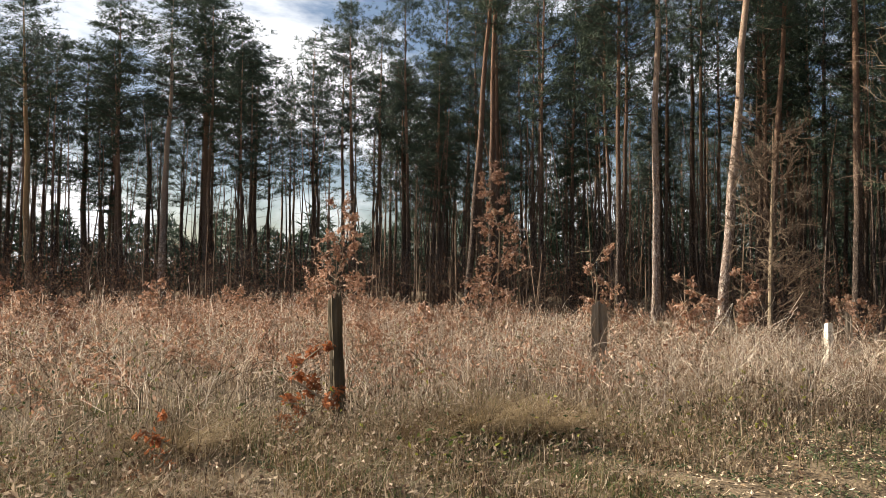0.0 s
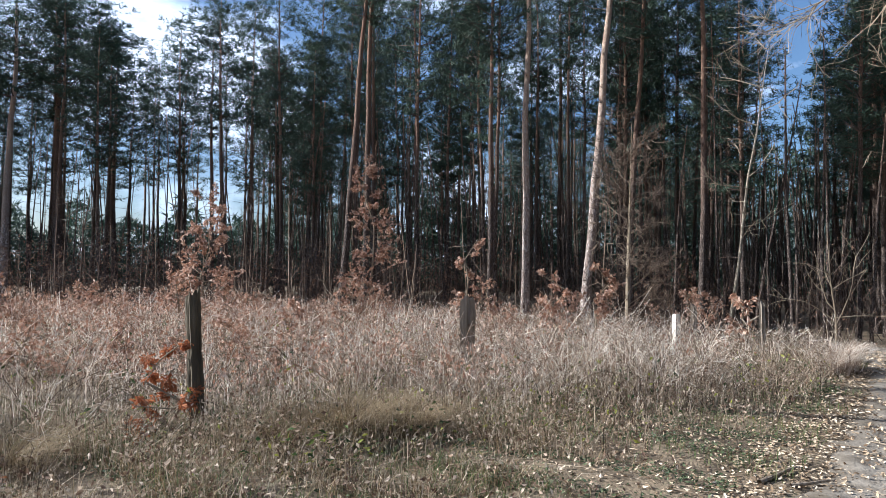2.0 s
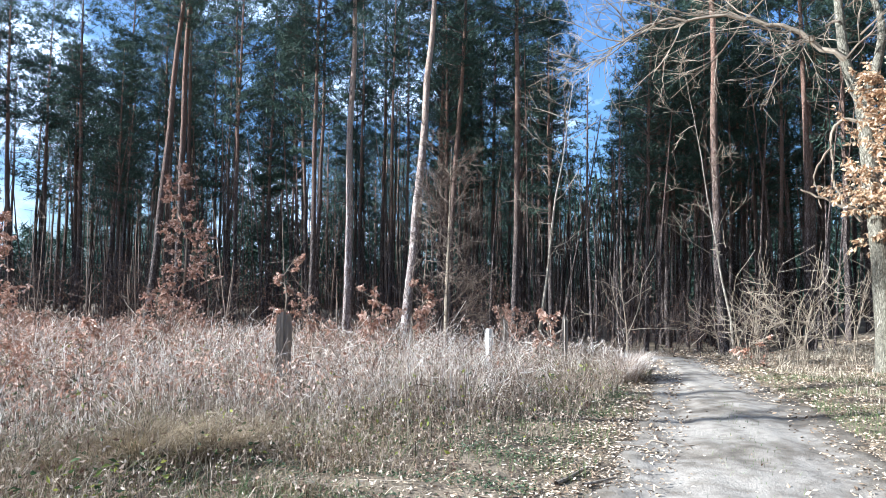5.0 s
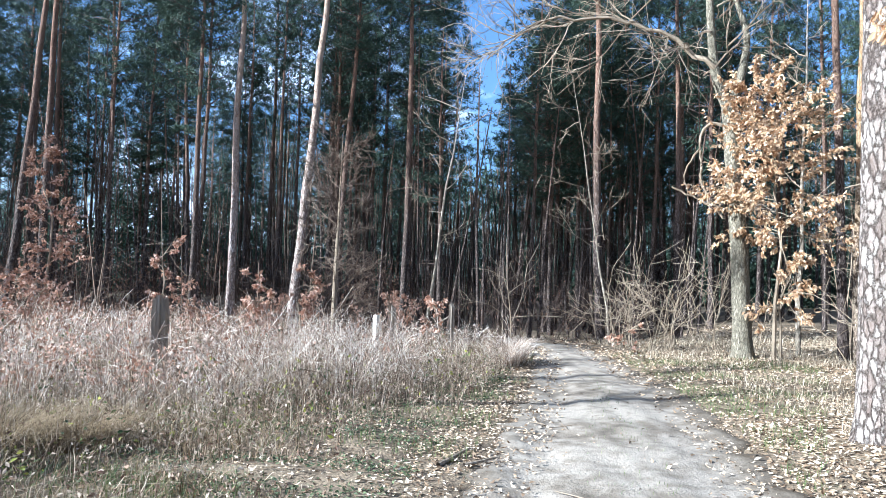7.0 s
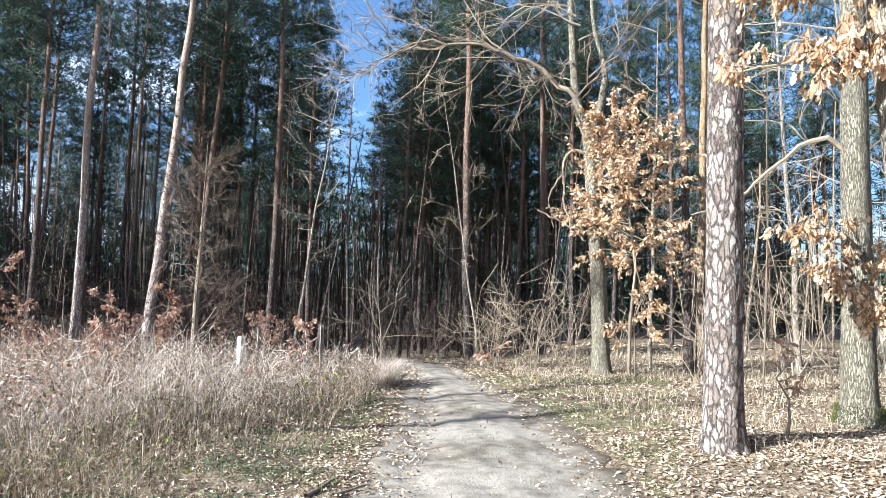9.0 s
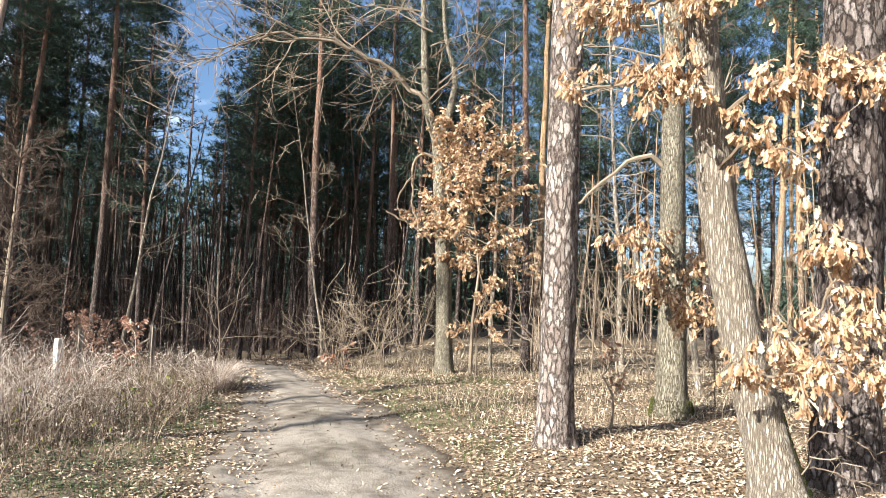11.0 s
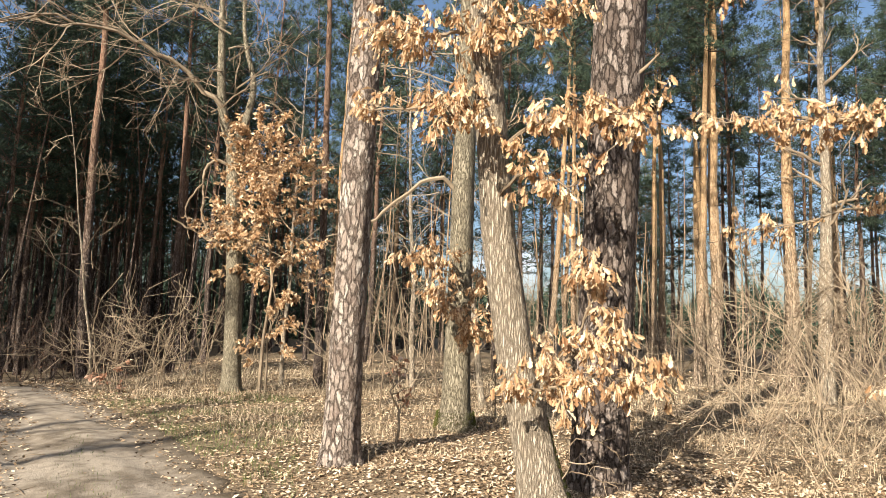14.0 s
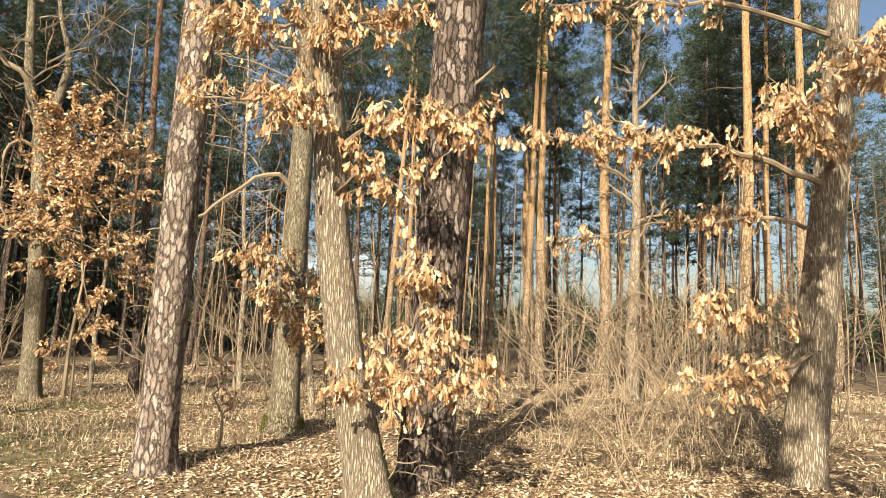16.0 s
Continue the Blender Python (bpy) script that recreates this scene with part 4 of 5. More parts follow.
def bare_crown(mesh, p, d, length, r, depth, rs, spread=0.6, up=0.1, k=5, kids=(3, 5), min_r=0.003):
    """Limbs that fork again and again into fine twigs."""
    q, v = branchlet(mesh, p, d, length, r, max(r * 0.5, min_r), rs, 0.34, k, 6 if r > 0.03 else (4 if r > 0.012 else 3))
    if depth == 0:
        return
    for _ in range(rs.integers(*kids)):
        s = rs.uniform(0.3, 1.0) * k
        i = min(int(s), k - 1)
        w = v + rs.normal(0, spread, 3) + np.array([0, 0, up])
        bare_crown(mesh, q[i] + (q[i + 1] - q[i]) * (s - i), w, length * rs.uniform(0.45, 0.75), max(r * 0.5, min_r), depth - 1, rs, spread, up, 4, kids, min_r)


# ---------- forked oak by the track ----------
rs = np.random.default_rng(60)
fo = empty("oak_tree", "forked grey oak with bare crooked limbs beside the track", "oak tree")
tr = Mesh()
fc = line_curve((14.93, 5.65, 0), (14.9, 5.72, 2.5), (14.83, 5.90, 5.3))
barked_trunk(tr, fc, lambda z: 0.205 - 0.010 * z, -0.25, 5.5, (0.09, 0.3), 0.012, 44, 120, 12, 0.6, 0.3)
for pts, r0, r1 in (([(14.83, 5.9, 5.35), (14.7, 6.15, 6.2), (14.65, 6.25, 7.6), (14.6, 6.3, 9.5), (14.6, 6.2, 12)], 0.135, 0.03),
                    ([(14.83, 5.9, 5.35), (14.95, 5.7, 6.1), (15.0, 5.6, 7.0), (14.9, 5.85, 8.2), (14.8, 5.9, 10.5)], 0.115, 0.025)):
    limb(tr, pts, r0, r1, 10)
part("trunk", tr, M_SMOOTHBARK, fo, smooth=True)
br = Mesh()
p = limb(br, [(14.72, 6.1, 6.2), (14.2, 6.8, 6.9), (13.5, 7.7, 7.4), (12.6, 8.8, 7.5), (12.0, 9.6, 7.1)], 0.065, 0.015, 7, rs, 0.04)
for i in range(4, len(p), 2):
    for _ in range(2):
        bare_crown(br, p[i], (rs.normal(-0.5, 0.5), rs.normal(0.5, 0.5), rs.normal(0.0, 0.55)), rs.uniform(1.2, 2.3), 0.018, 2, rs, 0.6, 0.02, 6, (4, 7), 0.0045)
for z0 in np.linspace(6.2, 10, 14):
    a = rs.uniform(0, 6.28)
    bare_crown(br, (14.65 + rs.normal(0, 0.1), 6.1 + rs.normal(0, 0.15), z0), (math.cos(a), math.sin(a), 0.4), rs.uniform(0.9, 1.9), 0.022, 2, rs, 0.55, 0.1, 5, (3, 6), 0.005)
# two dead crooked limbs hanging by the stem
limb(br, [(14.85, 5.85, 5.0), (14.55, 6.3, 5.05), (14.5, 6.4, 4.3), (14.6, 6.25, 3.4), (14.75, 5.95, 3.0)], 0.04, 0.02, 6, rs, 0.03)
limb(br, [(14.5, 6.4, 4.6), (14.4, 6.65, 4.0), (14.45, 6.6, 3.3)], 0.025, 0.01, 6, rs, 0.03)
limb(br, [(14.85, 5.85, 3.1), (14.5, 6.4, 3.4), (14.2, 6.9, 3.7)], 0.03, 0.02, 6, rs, 0.02)
part("branchwork", br, M_TWIG, fo, kind="stuff")

# ---------- small leafy oaks ----------


def leafy_oak(x, y, height, width, leaves, mat, label, seed, leaf=0.1, low=0.25, shape=None, tiers=None):
    """A young oak that keeps its dead leaves: thin stem, tiers of side limbs, hanging leaves."""
    rs = np.random.default_rng(seed)
    t = empty("young_oak", label, "young oak", (x, y, float(land(x, y)[0]) - 0.02), group="young leafy oaks")
    st = Mesh()
    pts = np.array([(rs.normal(0, 0.04) * k, rs.normal(0, 0.04) * k, height * k / 5) for k in range(6)])
    st.tube(pts, np.linspace(0.012 + height * 0.006, 0.005, 6), 6)
    part("stem", st, M_TWIG, t)
    br, tw = Mesh(), []
    for z in np.linspace(low * height, height * 0.97, tiers or int(5 + height * 3)):
        c = np.array([np.interp(z, pts[:, 2], pts[:, 0]), np.interp(z, pts[:, 2], pts[:, 1]), z])
        a, k = rs.uniform(0, 6.28), z / height
        L = width * (1.1 - 0.75 * k) * rs.uniform(0.6, 1.15)
        q, v = branchlet(br, c, (math.cos(a), math.sin(a), rs.uniform(0.1, 0.7)), L, 0.009, 0.004, rs, 0.3, 5)
        tw.append((q, v))
        tw += twigs_along(br, q, 5, L * 0.5, rs, 0.3, 0.004, 0.8, 0.1, 2, 0)
    part("branchwork", br, M_TWIG, t, kind="stuff")
    pos, axis = leaves_on(tw, leaves, rs)
    hang_leaves(t, pos, axis, leaf, rs, mat, shape=shape)
    return t


SMALL, FLECK = (SMALL_V, SMALL_F), (FLECK_V, FLECK_F)
leafy_oak(14.4, 4.85, 5.7, 2.0, 21.0, M_OAKLEAF, "young oak thick with tan leaves beside the forked oak", 70, 0.10, 0.42, SMALL, 64)
leafy_oak(14.5, 4.75, 2.9, 0.9, 12, M_OAKLEAF, "low oak shoots with tan leaves at the wood edge", 71, 0.11, 0.2, SMALL)
leafy_oak(0.82, 19.0, 3.6, 1.15, 17.0, M_REDLEAF, "young oak with russet leaves in the clearing", 72, 0.085, 0.25, SMALL, 26)
leafy_oak(5.65, 20.2, 5.0, 1.0, 17.0, M_REDLEAF, "slim young oak thick with russet leaves", 73, 0.085, 0.12, SMALL, 46)
leafy_oak(6.0, 13.7, 2.3, 0.4, 6.5, M_REDLEAF, "slender oak sapling with a few russet leaves", 74, 0.085, 0.35, SMALL)
leafy_oak(7.2, 10.7, 1.75, 0.35, 6.5, M_REDLEAF, "slender oak sapling with russet leaves", 75, 0.085, 0.4, SMALL)
leafy_oak(6.0, 10.3, 1.6, 0.4, 6.5, M_REDLEAF, "slender oak sapling with russet leaves", 76, 0.085, 0.4, SMALL)
leafy_oak(9.95, 9.75, 1.15, 0.6, 6, M_REDLEAF, "spreading oak sapling with rusty leaves by the fence", 77, 0.09, 0.4, SMALL)
leafy_oak(8.64, 1.15, 1.15, 0.35, 0.9, M_REDLEAF, "thin sapling with a few withered leaves", 78, 0.09, 0.4, SMALL)
leafy_oak(-0.05, 6.9, 0.95, 0.22, 11.0, M_ORANGELEAF, "sapling with bright orange-red leaves beside a post", 79, 0.055, 0.3)
leafy_oak(-0.15, 6.6, 0.45, 0.28, 8.0, M_ORANGELEAF, "low sapling with orange leaves beside a post", 80, 0.06, 0.2)
leafy_oak(-1.25, 5.25, 0.5, 0.14, 4.0, M_ORANGELEAF, "tiny sapling with orange leaves in the grass", 81, 0.055, 0.2)
leafy_oak(13.9, 7.9, 0.6, 0.5, 2.4, M_REDLEAF, "low rusty bush at the track side", 82, 0.10, 0.15, SMALL)

# stands out of view behind the camera, added to shade the mossy old oak
leafy_oak(-3.0, -0.4, 10.5, 2.1, 13, M_OAKLEAF, "tall unseen oak with dry tan leaves, added to cast shade", 83, 0.13, 0.38, FLECK, 60)
# saplings all over the clearing: three built, the rest copies
KINDS = [leafy_oak(-3.0, 14.0, 1.5, 0.5, 3.6, M_REDLEAF, "oak sapling with russet leaves among dead weeds", 90, 0.08, 0.35, SMALL, 18),
         leafy_oak(-6.0, 16.5, 1.3, 0.6, 3.6, M_REDLEAF, "oak sapling with russet leaves among dead weeds", 91, 0.08, 0.3, SMALL, 16),
         leafy_oak(2.0, 12.3, 1.05, 0.5, 3.6, M_REDLEAF, "oak sapling with russet leaves among dead weeds", 92, 0.08, 0.3, SMALL, 16)]
spots = [p for p in polar(300, -26, 46, 8.0, 25) if p[1] > front(p[0]) + 2.5 and off_path(*p)[0] > 1.5]
spots = [p for p in spots if rng.random() < (0.75 if p[0] < 3 else 0.16)][:64]
for k, (x, y) in enumerate(spots):
    s = rng.uniform(0.6, 1.15) * (1 if math.hypot(x, y) > 12 else 0.7)
    copy_thing(KINDS[k % 3], Matrix.Translation((x, y, float(land(x, y)[0]) - 0.02)) @ Matrix.Rotation(rng.uniform(0, 6.28), 4, "Z") @ Matrix.Diagonal((s, s, s, 1)))

# ---------- bare saplings and shrubs ----------


def bare_bush(name, x, y, height, stems, spread, depth, label, category, seed, r=0.014, mat=None, up=0.1, kids=(3, 5)):
    rs = np.random.default_rng(seed)
    b = empty(name, label, category, (x, y, float(land(x, y)[0]) - 0.03), group="bare bushes" if stems > 1 else "")
    for _ in range(stems):
        st = Mesh()
        a = rs.uniform(0, 6.28)
        bare_crown(st, (rs.normal(0, 0.1), rs.normal(0, 0.1), 0), (math.cos(a) * spread, math.sin(a) * spread, 1), height * 0.6, r, depth, rs, 0.62, up, 5, kids, 0.0022 + 0.00022 * math.hypot(x, y))
        part("stem", st, mat or M_TWIG, b)
    return b


# a leafless sapling that fans out from a short stem
rs = np.random.default_rng(100)
sp = empty("bare_sapling", "leafless sapling with fanned pale twigs at the track", "sapling", (13.26, 10.6, -0.03))
st = Mesh()
across = np.array([math.cos(radians(52)), -math.sin(radians(52)), 0])
stem = np.array([(0, 0, 0), (0.02, 0, 0.4), (0.0, 0.01, 0.8), (-0.08, 0.05, 1.5), (-0.13, 0.08, 2.7)])
st.tube(stem, [0.026, 0.022, 0.016, 0.011, 0.004], 7)
for z, a, L in ((0.55, 34, 1.75), (0.62, -50, 1.25), (0.7, 58, 1.0), (0.85, -30, 1.3), (0.8, 22, 1.5), (1.15, -62, 0.7), (1.3, 42, 0.6), (1.6, -36, 0.6)):
    a = math.radians(a)
    c = np.array([np.interp(z, stem[:, 2], stem[:, i]) for i in range(3)])
    d = across * math.sin(a) + np.array([0, 0, math.cos(a)]) + rs.normal(0, 0.22, 3)
    L *= 1.3
    q, v = branchlet(st, c, d, L, 0.011, 0.005, rs, 0.26, 7, 5)
    for i in (2, 3, 4, 5, 6):
        q2, v2 = branchlet(st, q[i], v + rs.normal(0, 0.6, 3), L * rs.uniform(0.2, 0.5), 0.005, 0.003, rs, 0.3, 4, 3)
        branchlet(st, q2[2], v2 + rs.normal(0, 0.6, 3), L * 0.18, 0.0035, 0.0025, rs, 0.3, 2, 3)
part("stem", st, M_TWIG, sp)
# tall feathery leafless tree in front of the wood
rs = np.random.default_rng(101)
ft = empty("bare_tree", "feathery leafless young tree with many upswept twigs", "bare tree", (13.1, 17.6, -0.03))
st = Mesh()
tp = np.array([(0, 0, 0), (0.03, 0, 1.5), (0.08, -0.02, 3), (0.15, 0, 4.6), (0.2, 0, 6.3)])
st.tube(tp, [0.07, 0.06, 0.045, 0.025, 0.006], 7)
part("trunk", st, M_TWIG, ft)
br = Mesh()
for z in np.linspace(0.4, 6.0, 44):
    a = rs.uniform(0, 6.28)
    c = np.array([np.interp(z, tp[:, 2], tp[:, 0]), 0, z])
    bare_crown(br, c, (math.cos(a), math.sin(a), 0.55), (1.35 if z < 3.5 else 0.8 + (6.3 - z) * 0.2) * rs.uniform(0.6, 1.0), 0.016, 2, rs, 0.55, 0.12, 4, (5, 8), 0.0065)
part("branchwork", br, M_BROWNTWIG, ft, kind="stuff")

k = 0
for x, y, h, n in ((15.3, 7.9, 3.0, 6), (14.9, 7.2, 2.8, 6), (15.6, 8.8, 2.6, 5), (15.2, 6.5, 2.6, 6), (14.6, 8.3, 1.7, 6), (16.3, 6.0, 2.4, 5), (15.8, 9.6, 2.2, 4),
                   (12.2, -0.9, 2.2, 4), (13.0, 1.6, 2.6, 5), (14.0, -1.6, 3.0, 5), (13.5, 3.0, 2.4, 5), (15.3, 1.0, 3.2, 5)):
    bare_bush("bare_bush", x, y, h, n, 0.34, 2, "leafless bush of thin pale brown stems", "bush", 110 + k, 0.012, M_TWIG, kids=(2, 5))
    k += 1
# thicket on the right: tall thin whips
for x, y, h, n in ((9.0, -4.1, 3.2, 6), (8.1, -3.1, 2.6, 5), (9.6, -5.6, 3.4, 6), (10.6, -3.6, 3.2, 6), (11.5, -5.4, 3.6, 6), (8.5, -5.2, 2.6, 6), (7.4, -2.4, 1.7, 4), (12.6, -4.0, 3.4, 5), (10.8, -7.2, 3.6, 6), (13.4, -7.0, 4.0, 6), (7.1, -3.4, 1.9, 5), (14.8, -5.0, 4.0, 5), (12.5, -9.0, 3.6, 6), (9.0, -6.9, 2.6, 5), (8.6, -3.9, 2.2, 6), (9.6, -4.8, 2.8, 6), (10.2, -6.2, 3.0, 6), (11.2, -4.4, 3.2, 6), (7.9, -4.4, 1.8, 6), (12.0, -6.6, 3.4, 6), (9.9, -2.6, 2.4, 5)):
    bare_bush("bare_bush", x, y, h, max(2, n - 2), 0.6, 2, "leafless thicket of thin ochre whips", "bush", 140 + k, 0.0075, up=0.12, kids=(3, 5))
    k += 1
# thin leaning stems by the track
for x, y, lx, ly, h, r in ((15.47, 9.12, -0.077, 0.124, 7, 0.035), (15.98, 16.49, 0.095, -0.096, 9, 0.065), (17.2, 5.3, 0.01, -0.03, 9, 0.06), (13.6, 0.2, 0.06, 0.1, 8, 0.07), (14.2, -0.5, -0.05, 0.12, 8, 0.06), (16.0, 1.8, 0.02, 0.05, 9, 0.07), (17.4, -8.0, -0.005, -0.011, 12, 0.19)):
    rs = np.random.default_rng(int(x * 100))
    b = empty("bare_tree", "slim leafless broadleaf tree with grey-green stem", "bare tree", (x, y, float(land(x, y)[0]) - 0.03))
    st = Mesh()
    pts = np.array([(lx * z + rs.normal(0, 0.03), ly * z + rs.normal(0, 0.03), z) for z in np.linspace(0, h, 8)])
    st.tube(pts, np.linspace(r, r * 0.15, 8), 9)
    part("trunk", st, M_OAKBARK, b, smooth=True)
    br = Mesh()
    for z in np.linspace(h * 0.35, h, 16):
        a = rs.uniform(0, 6.28)
        bare_crown(br, (lx * z, ly * z, z), (math.cos(a), math.sin(a), 0.5), rs.uniform(0.5, 1.4), r * 0.25, 2, rs, 0.55, 0.1, 4, (2, 4), 0.006)
    part("branchwork", br, M_TWIG, b, kind="stuff")
# leafless trees out of view on the sunny side, added for shadow bars on the track
for x, y, h in ((-7.6, 12.7, 15), (-7.9, 15.3, 16), (-10.2, 18.9, 15), (-11.2, 21.8, 16)):
    rs = np.random.default_rng(int(-x * 10 + y))
    b = empty("bare_tree", "tall unseen leafless tree, added to cast shadow on the track", "bare tree", (x, y, float(land(x, y)[0]) - 0.05))
    st = Mesh()
    pts = np.array([(rs.normal(0, 0.06), rs.normal(0, 0.06), z) for z in np.linspace(0, h, 8)])
    st.tube(pts, np.linspace(0.17, 0.05, 8), 8)
    part("trunk", st, M_OAKBARK, b, smooth=True)
    br = Mesh()
    for z in np.linspace(h * 0.5, h, 8):
        a = rs.uniform(0, 6.28)
        bare_crown(br, (0, 0, z), (math.cos(a), math.sin(a), 0.5), rs.uniform(1.2, 2.6), 0.055, 2, rs, 0.5, 0.15, 5, (2, 4), 0.012)
    part("branchwork", br, M_DARKTWIG, b, kind="stuff")

# ---------- fence ----------


def fence_post(x, y, height, w, label, seed, mat, square=False, lean=(0, 0)):
    """A split wooden post: uneven section, cracks down its length, a broken slanting top."""
    rs = np.random.default_rng(seed)
    m = Mesh()
    n = 4 if square else 18
    rows = 26
    an = np.arange(n) * 2 * np.pi / n + math.pi / 4
    prof = np.ones(n) if square else 1 + 0.18 * np.sin(3 * an + seed) + 0.12 * np.sin(5 * an + 1) - 0.36 * (rs.random(n) < 0.28)
    v = []
    for k in range(rows):
        z = -0.15 + (height + 0.15) * k / (rows - 1)
        wob = rs.normal(0, 0.02, n) if not square else 0
        r = w * (prof + wob) * (1.08 - 0.12 * k / rows + 0.07 * math.sin(k * 0.6 + seed) + 0.04 * math.sin(k * 1.9))
        top = (0.045 * np.cos(an + seed) + rs.normal(0, 0.02, n)) if k == rows - 1 and not square else 0
        v.append(np.column_stack([r * np.cos(an) + lean[0] * z, r * np.sin(an) * (1 if square else 0.75) + lean[1] * z, np.full(n, z) + top]))
    v.append(np.array([[lean[0] * height, lean[1] * height, height - (0 if square else 0.02)]]))
    i, j = np.meshgrid(np.arange(rows - 1), np.arange(n), indexing="ij")
    k = (j + 1) % n
    allv = np.concatenate(v)
    m.add(allv, np.stack([i * n + j, i * n + k, (i + 1) * n + k, (i + 1) * n + j], -1).reshape(-1, 4))
    o = (rows - 1) * n
    m.f.append(np.array([(o + a, o + (a + 1) % n, rows * n) for a in range(n)]))
    m.m.append(np.zeros(n))
    ob = part("fence_post", m, mat, label=label)
    ob.location = (x, y, float(land(x, y)[0]))
    return tagged(ob, category="fence post", group="old fence posts")


fence_post(0.2, 7.02, 1.33, 0.069, "weathered cracked wooden fence post in the grass", 1, M_POST, lean=(-0.05, 0))
fence_post(3.98, 9.2, 1.17, 0.105, "stout weathered wooden fence post among weeds", 2, M_GREYPOST)
fence_post(9.03, 10.66, 0.8, 0.074, "short pale square post among weeds", 3, M_PALEPOST, True)
fence_post(10.75, 12.1, 0.86, 0.07, "thin grey fence post behind weeds", 4, M_GREYPOST)
p4 = fence_post(10.86, 10.31, 0.93, 0.06, "thin grey fence post with a slanting brace", 5, M_GREYPOST)
m = Mesh()
m.tube([(0.02, 0.0, 0.72), (-0.25, 0.22, 0.5), (-0.5, 0.42, 0.25)], [0.022, 0.024, 0.024], 6)
part("brace", m, M_GREYPOST, p4)

# ---------- undergrowth at the edge of the wood ----------
ug = Mesh()
n = 700
base = np.concatenate([on_land(polar(n, -32, 44, 26, 44)), on_land(polar(170, 38, 63, 22, 36))])
keep = off_path(base[:, 0], base[:, 1]) > 1.5
rs = np.random.default_rng(130)
for b in base[keep]:
    h = rs.uniform(1.0, 3.4)
    branchlet(ug, b, (rs.normal(0, 0.25), rs.normal(0, 0.25), 1), h, 0.014, 0.004, rs, 0.3, 4, 3)
    for _ in range(5):
        branchlet(ug, b + np.array([0, 0, h * rs.uniform(0.2, 0.8)]), rs.normal(0, 0.6, 3) + np.array([0, 0, 0.5]), h * 0.4, 0.008, 0.003, rs, 0.35, 3, 3)
tagged(part("undergrowth", ug, M_DARKTWIG), "tangled leafless undergrowth at the edge of the wood", "undergrowth", kind="stuff")
ul = Mesh()
b = np.concatenate([on_land(polar(50000, -32, 42, 25.5, 42)), on_land(polar(2500, 40, 62, 23, 36))])
b = b[off_path(b[:, 0], b[:, 1]) > 0.9]
n = len(b)
b[:, 2] += rng.uniform(0.0, 1, n) ** 1.3 * (2.5 + 1.3 * np.sin(b[:, 0] * 0.7) * np.sin(b[:, 1] * 0.9))
stamp(ul, FLECK_V, FLECK_F, b, rng.normal(0, 1, (n, 3)), rng.uniform(0, 6.28, n), rng.uniform(0.05, 0.11, n))
tagged(part("beech_undergrowth", ul, M_BROWNLEAF), "low brown-leaved undergrowth under the pines", "undergrowth", kind="stuff")

# thin stems and saplings filling the wood
def thin_stems(name, n, az0, az1, d0, d1, h0, h1, r0, r1, mat, label, twigs):
    rs = np.random.default_rng(n)
    m = Mesh()
    for p in polar(n, az0, az1, d0, d1, rs):
        if off_path(*p)[0] < 0.8:
            continue
        b = on_land(p[None], -0.05)[0]
        h, r = rs.uniform(h0, h1), rs.uniform(r0, r1)
        q, v = branchlet(m, b, (rs.normal(0, 0.05), rs.normal(0, 0.05), 1), h, r, r * 0.3, rs, 0.06, 4, 5)
        for _ in range(twigs):
            t = q[0] + (q[-1] - q[0]) * rs.uniform(0.25, 0.95)
            a = rs.uniform(0, 6.28)
            branchlet(m, t, (math.cos(a), math.sin(a), rs.uniform(0, 0.8)), rs.uniform(0.3, 1.1), 0.008, 0.004, rs, 0.3, 2, 3)
    return tagged(part(name, m, mat, smooth=True), label, "thin trees", kind="stuff")


thin_stems("thin_pines", 230, 8, 52, 30, 60, 6, 10, 0.035, 0.075, M_PINE, "crowded thin pine poles in the dark wood", 5)
thin_stems("thin_shaded_pines", 150, 42, 68, 25, 55, 7, 12, 0.04, 0.085, M_PINE, "crowded thin pine poles in the shade beyond the track", 5)
thin_stems("thin_left_pines", 120, -34, 10, 40, 62, 8, 12, 0.04, 0.08, M_PINE, "thin bare pine poles against the light", 3)
thin_stems("thin_sunlit_stems", 95, 78, 142, 19, 52, 5, 10, 0.03, 0.07, M_PINE_LIT_ORANGE, "crowded thin pine poles, coloured lighter as if sunlit", 6)
thin_stems("bare_saplings", 170, 74, 142, 12, 34, 2, 6, 0.010, 0.024, M_TWIG, "tangle of leafless saplings between the trunks", 12)
thin_stems("edge_saplings", 120, -24, 40, 22, 36, 1.5, 5, 0.012, 0.03, M_BROWNTWIG, "leafless saplings at the edge of the wood", 8)

# ---------- the clearing: dead weeds, straw and brambles ----------


def scatter(n, az0, az1, d0, d1):
    p = polar(n, az0, az1, d0, d1)
    return p


def clump(p, freq=1.0, seed=0.0):
    return 0.5 + 0.25 * np.sin(p[:, 0] * 1.7 * freq + seed) * np.sin(p[:, 1] * 1.3 * freq + 2 * seed) + 0.25 * np.sin(p[:, 0] * 3.9 * freq + p[:, 1] * 2.3 * freq + seed)


def field(n, d0, d1, margin=0.0):
    p = scatter(n, -36, 58, d0, d1)
    return p[(p[:, 1] > front(p[:, 0]) + margin) & (off_path(p[:, 0], p[:, 1]) > np.where(p[:, 0] > 9, 0.3, 0.7))]


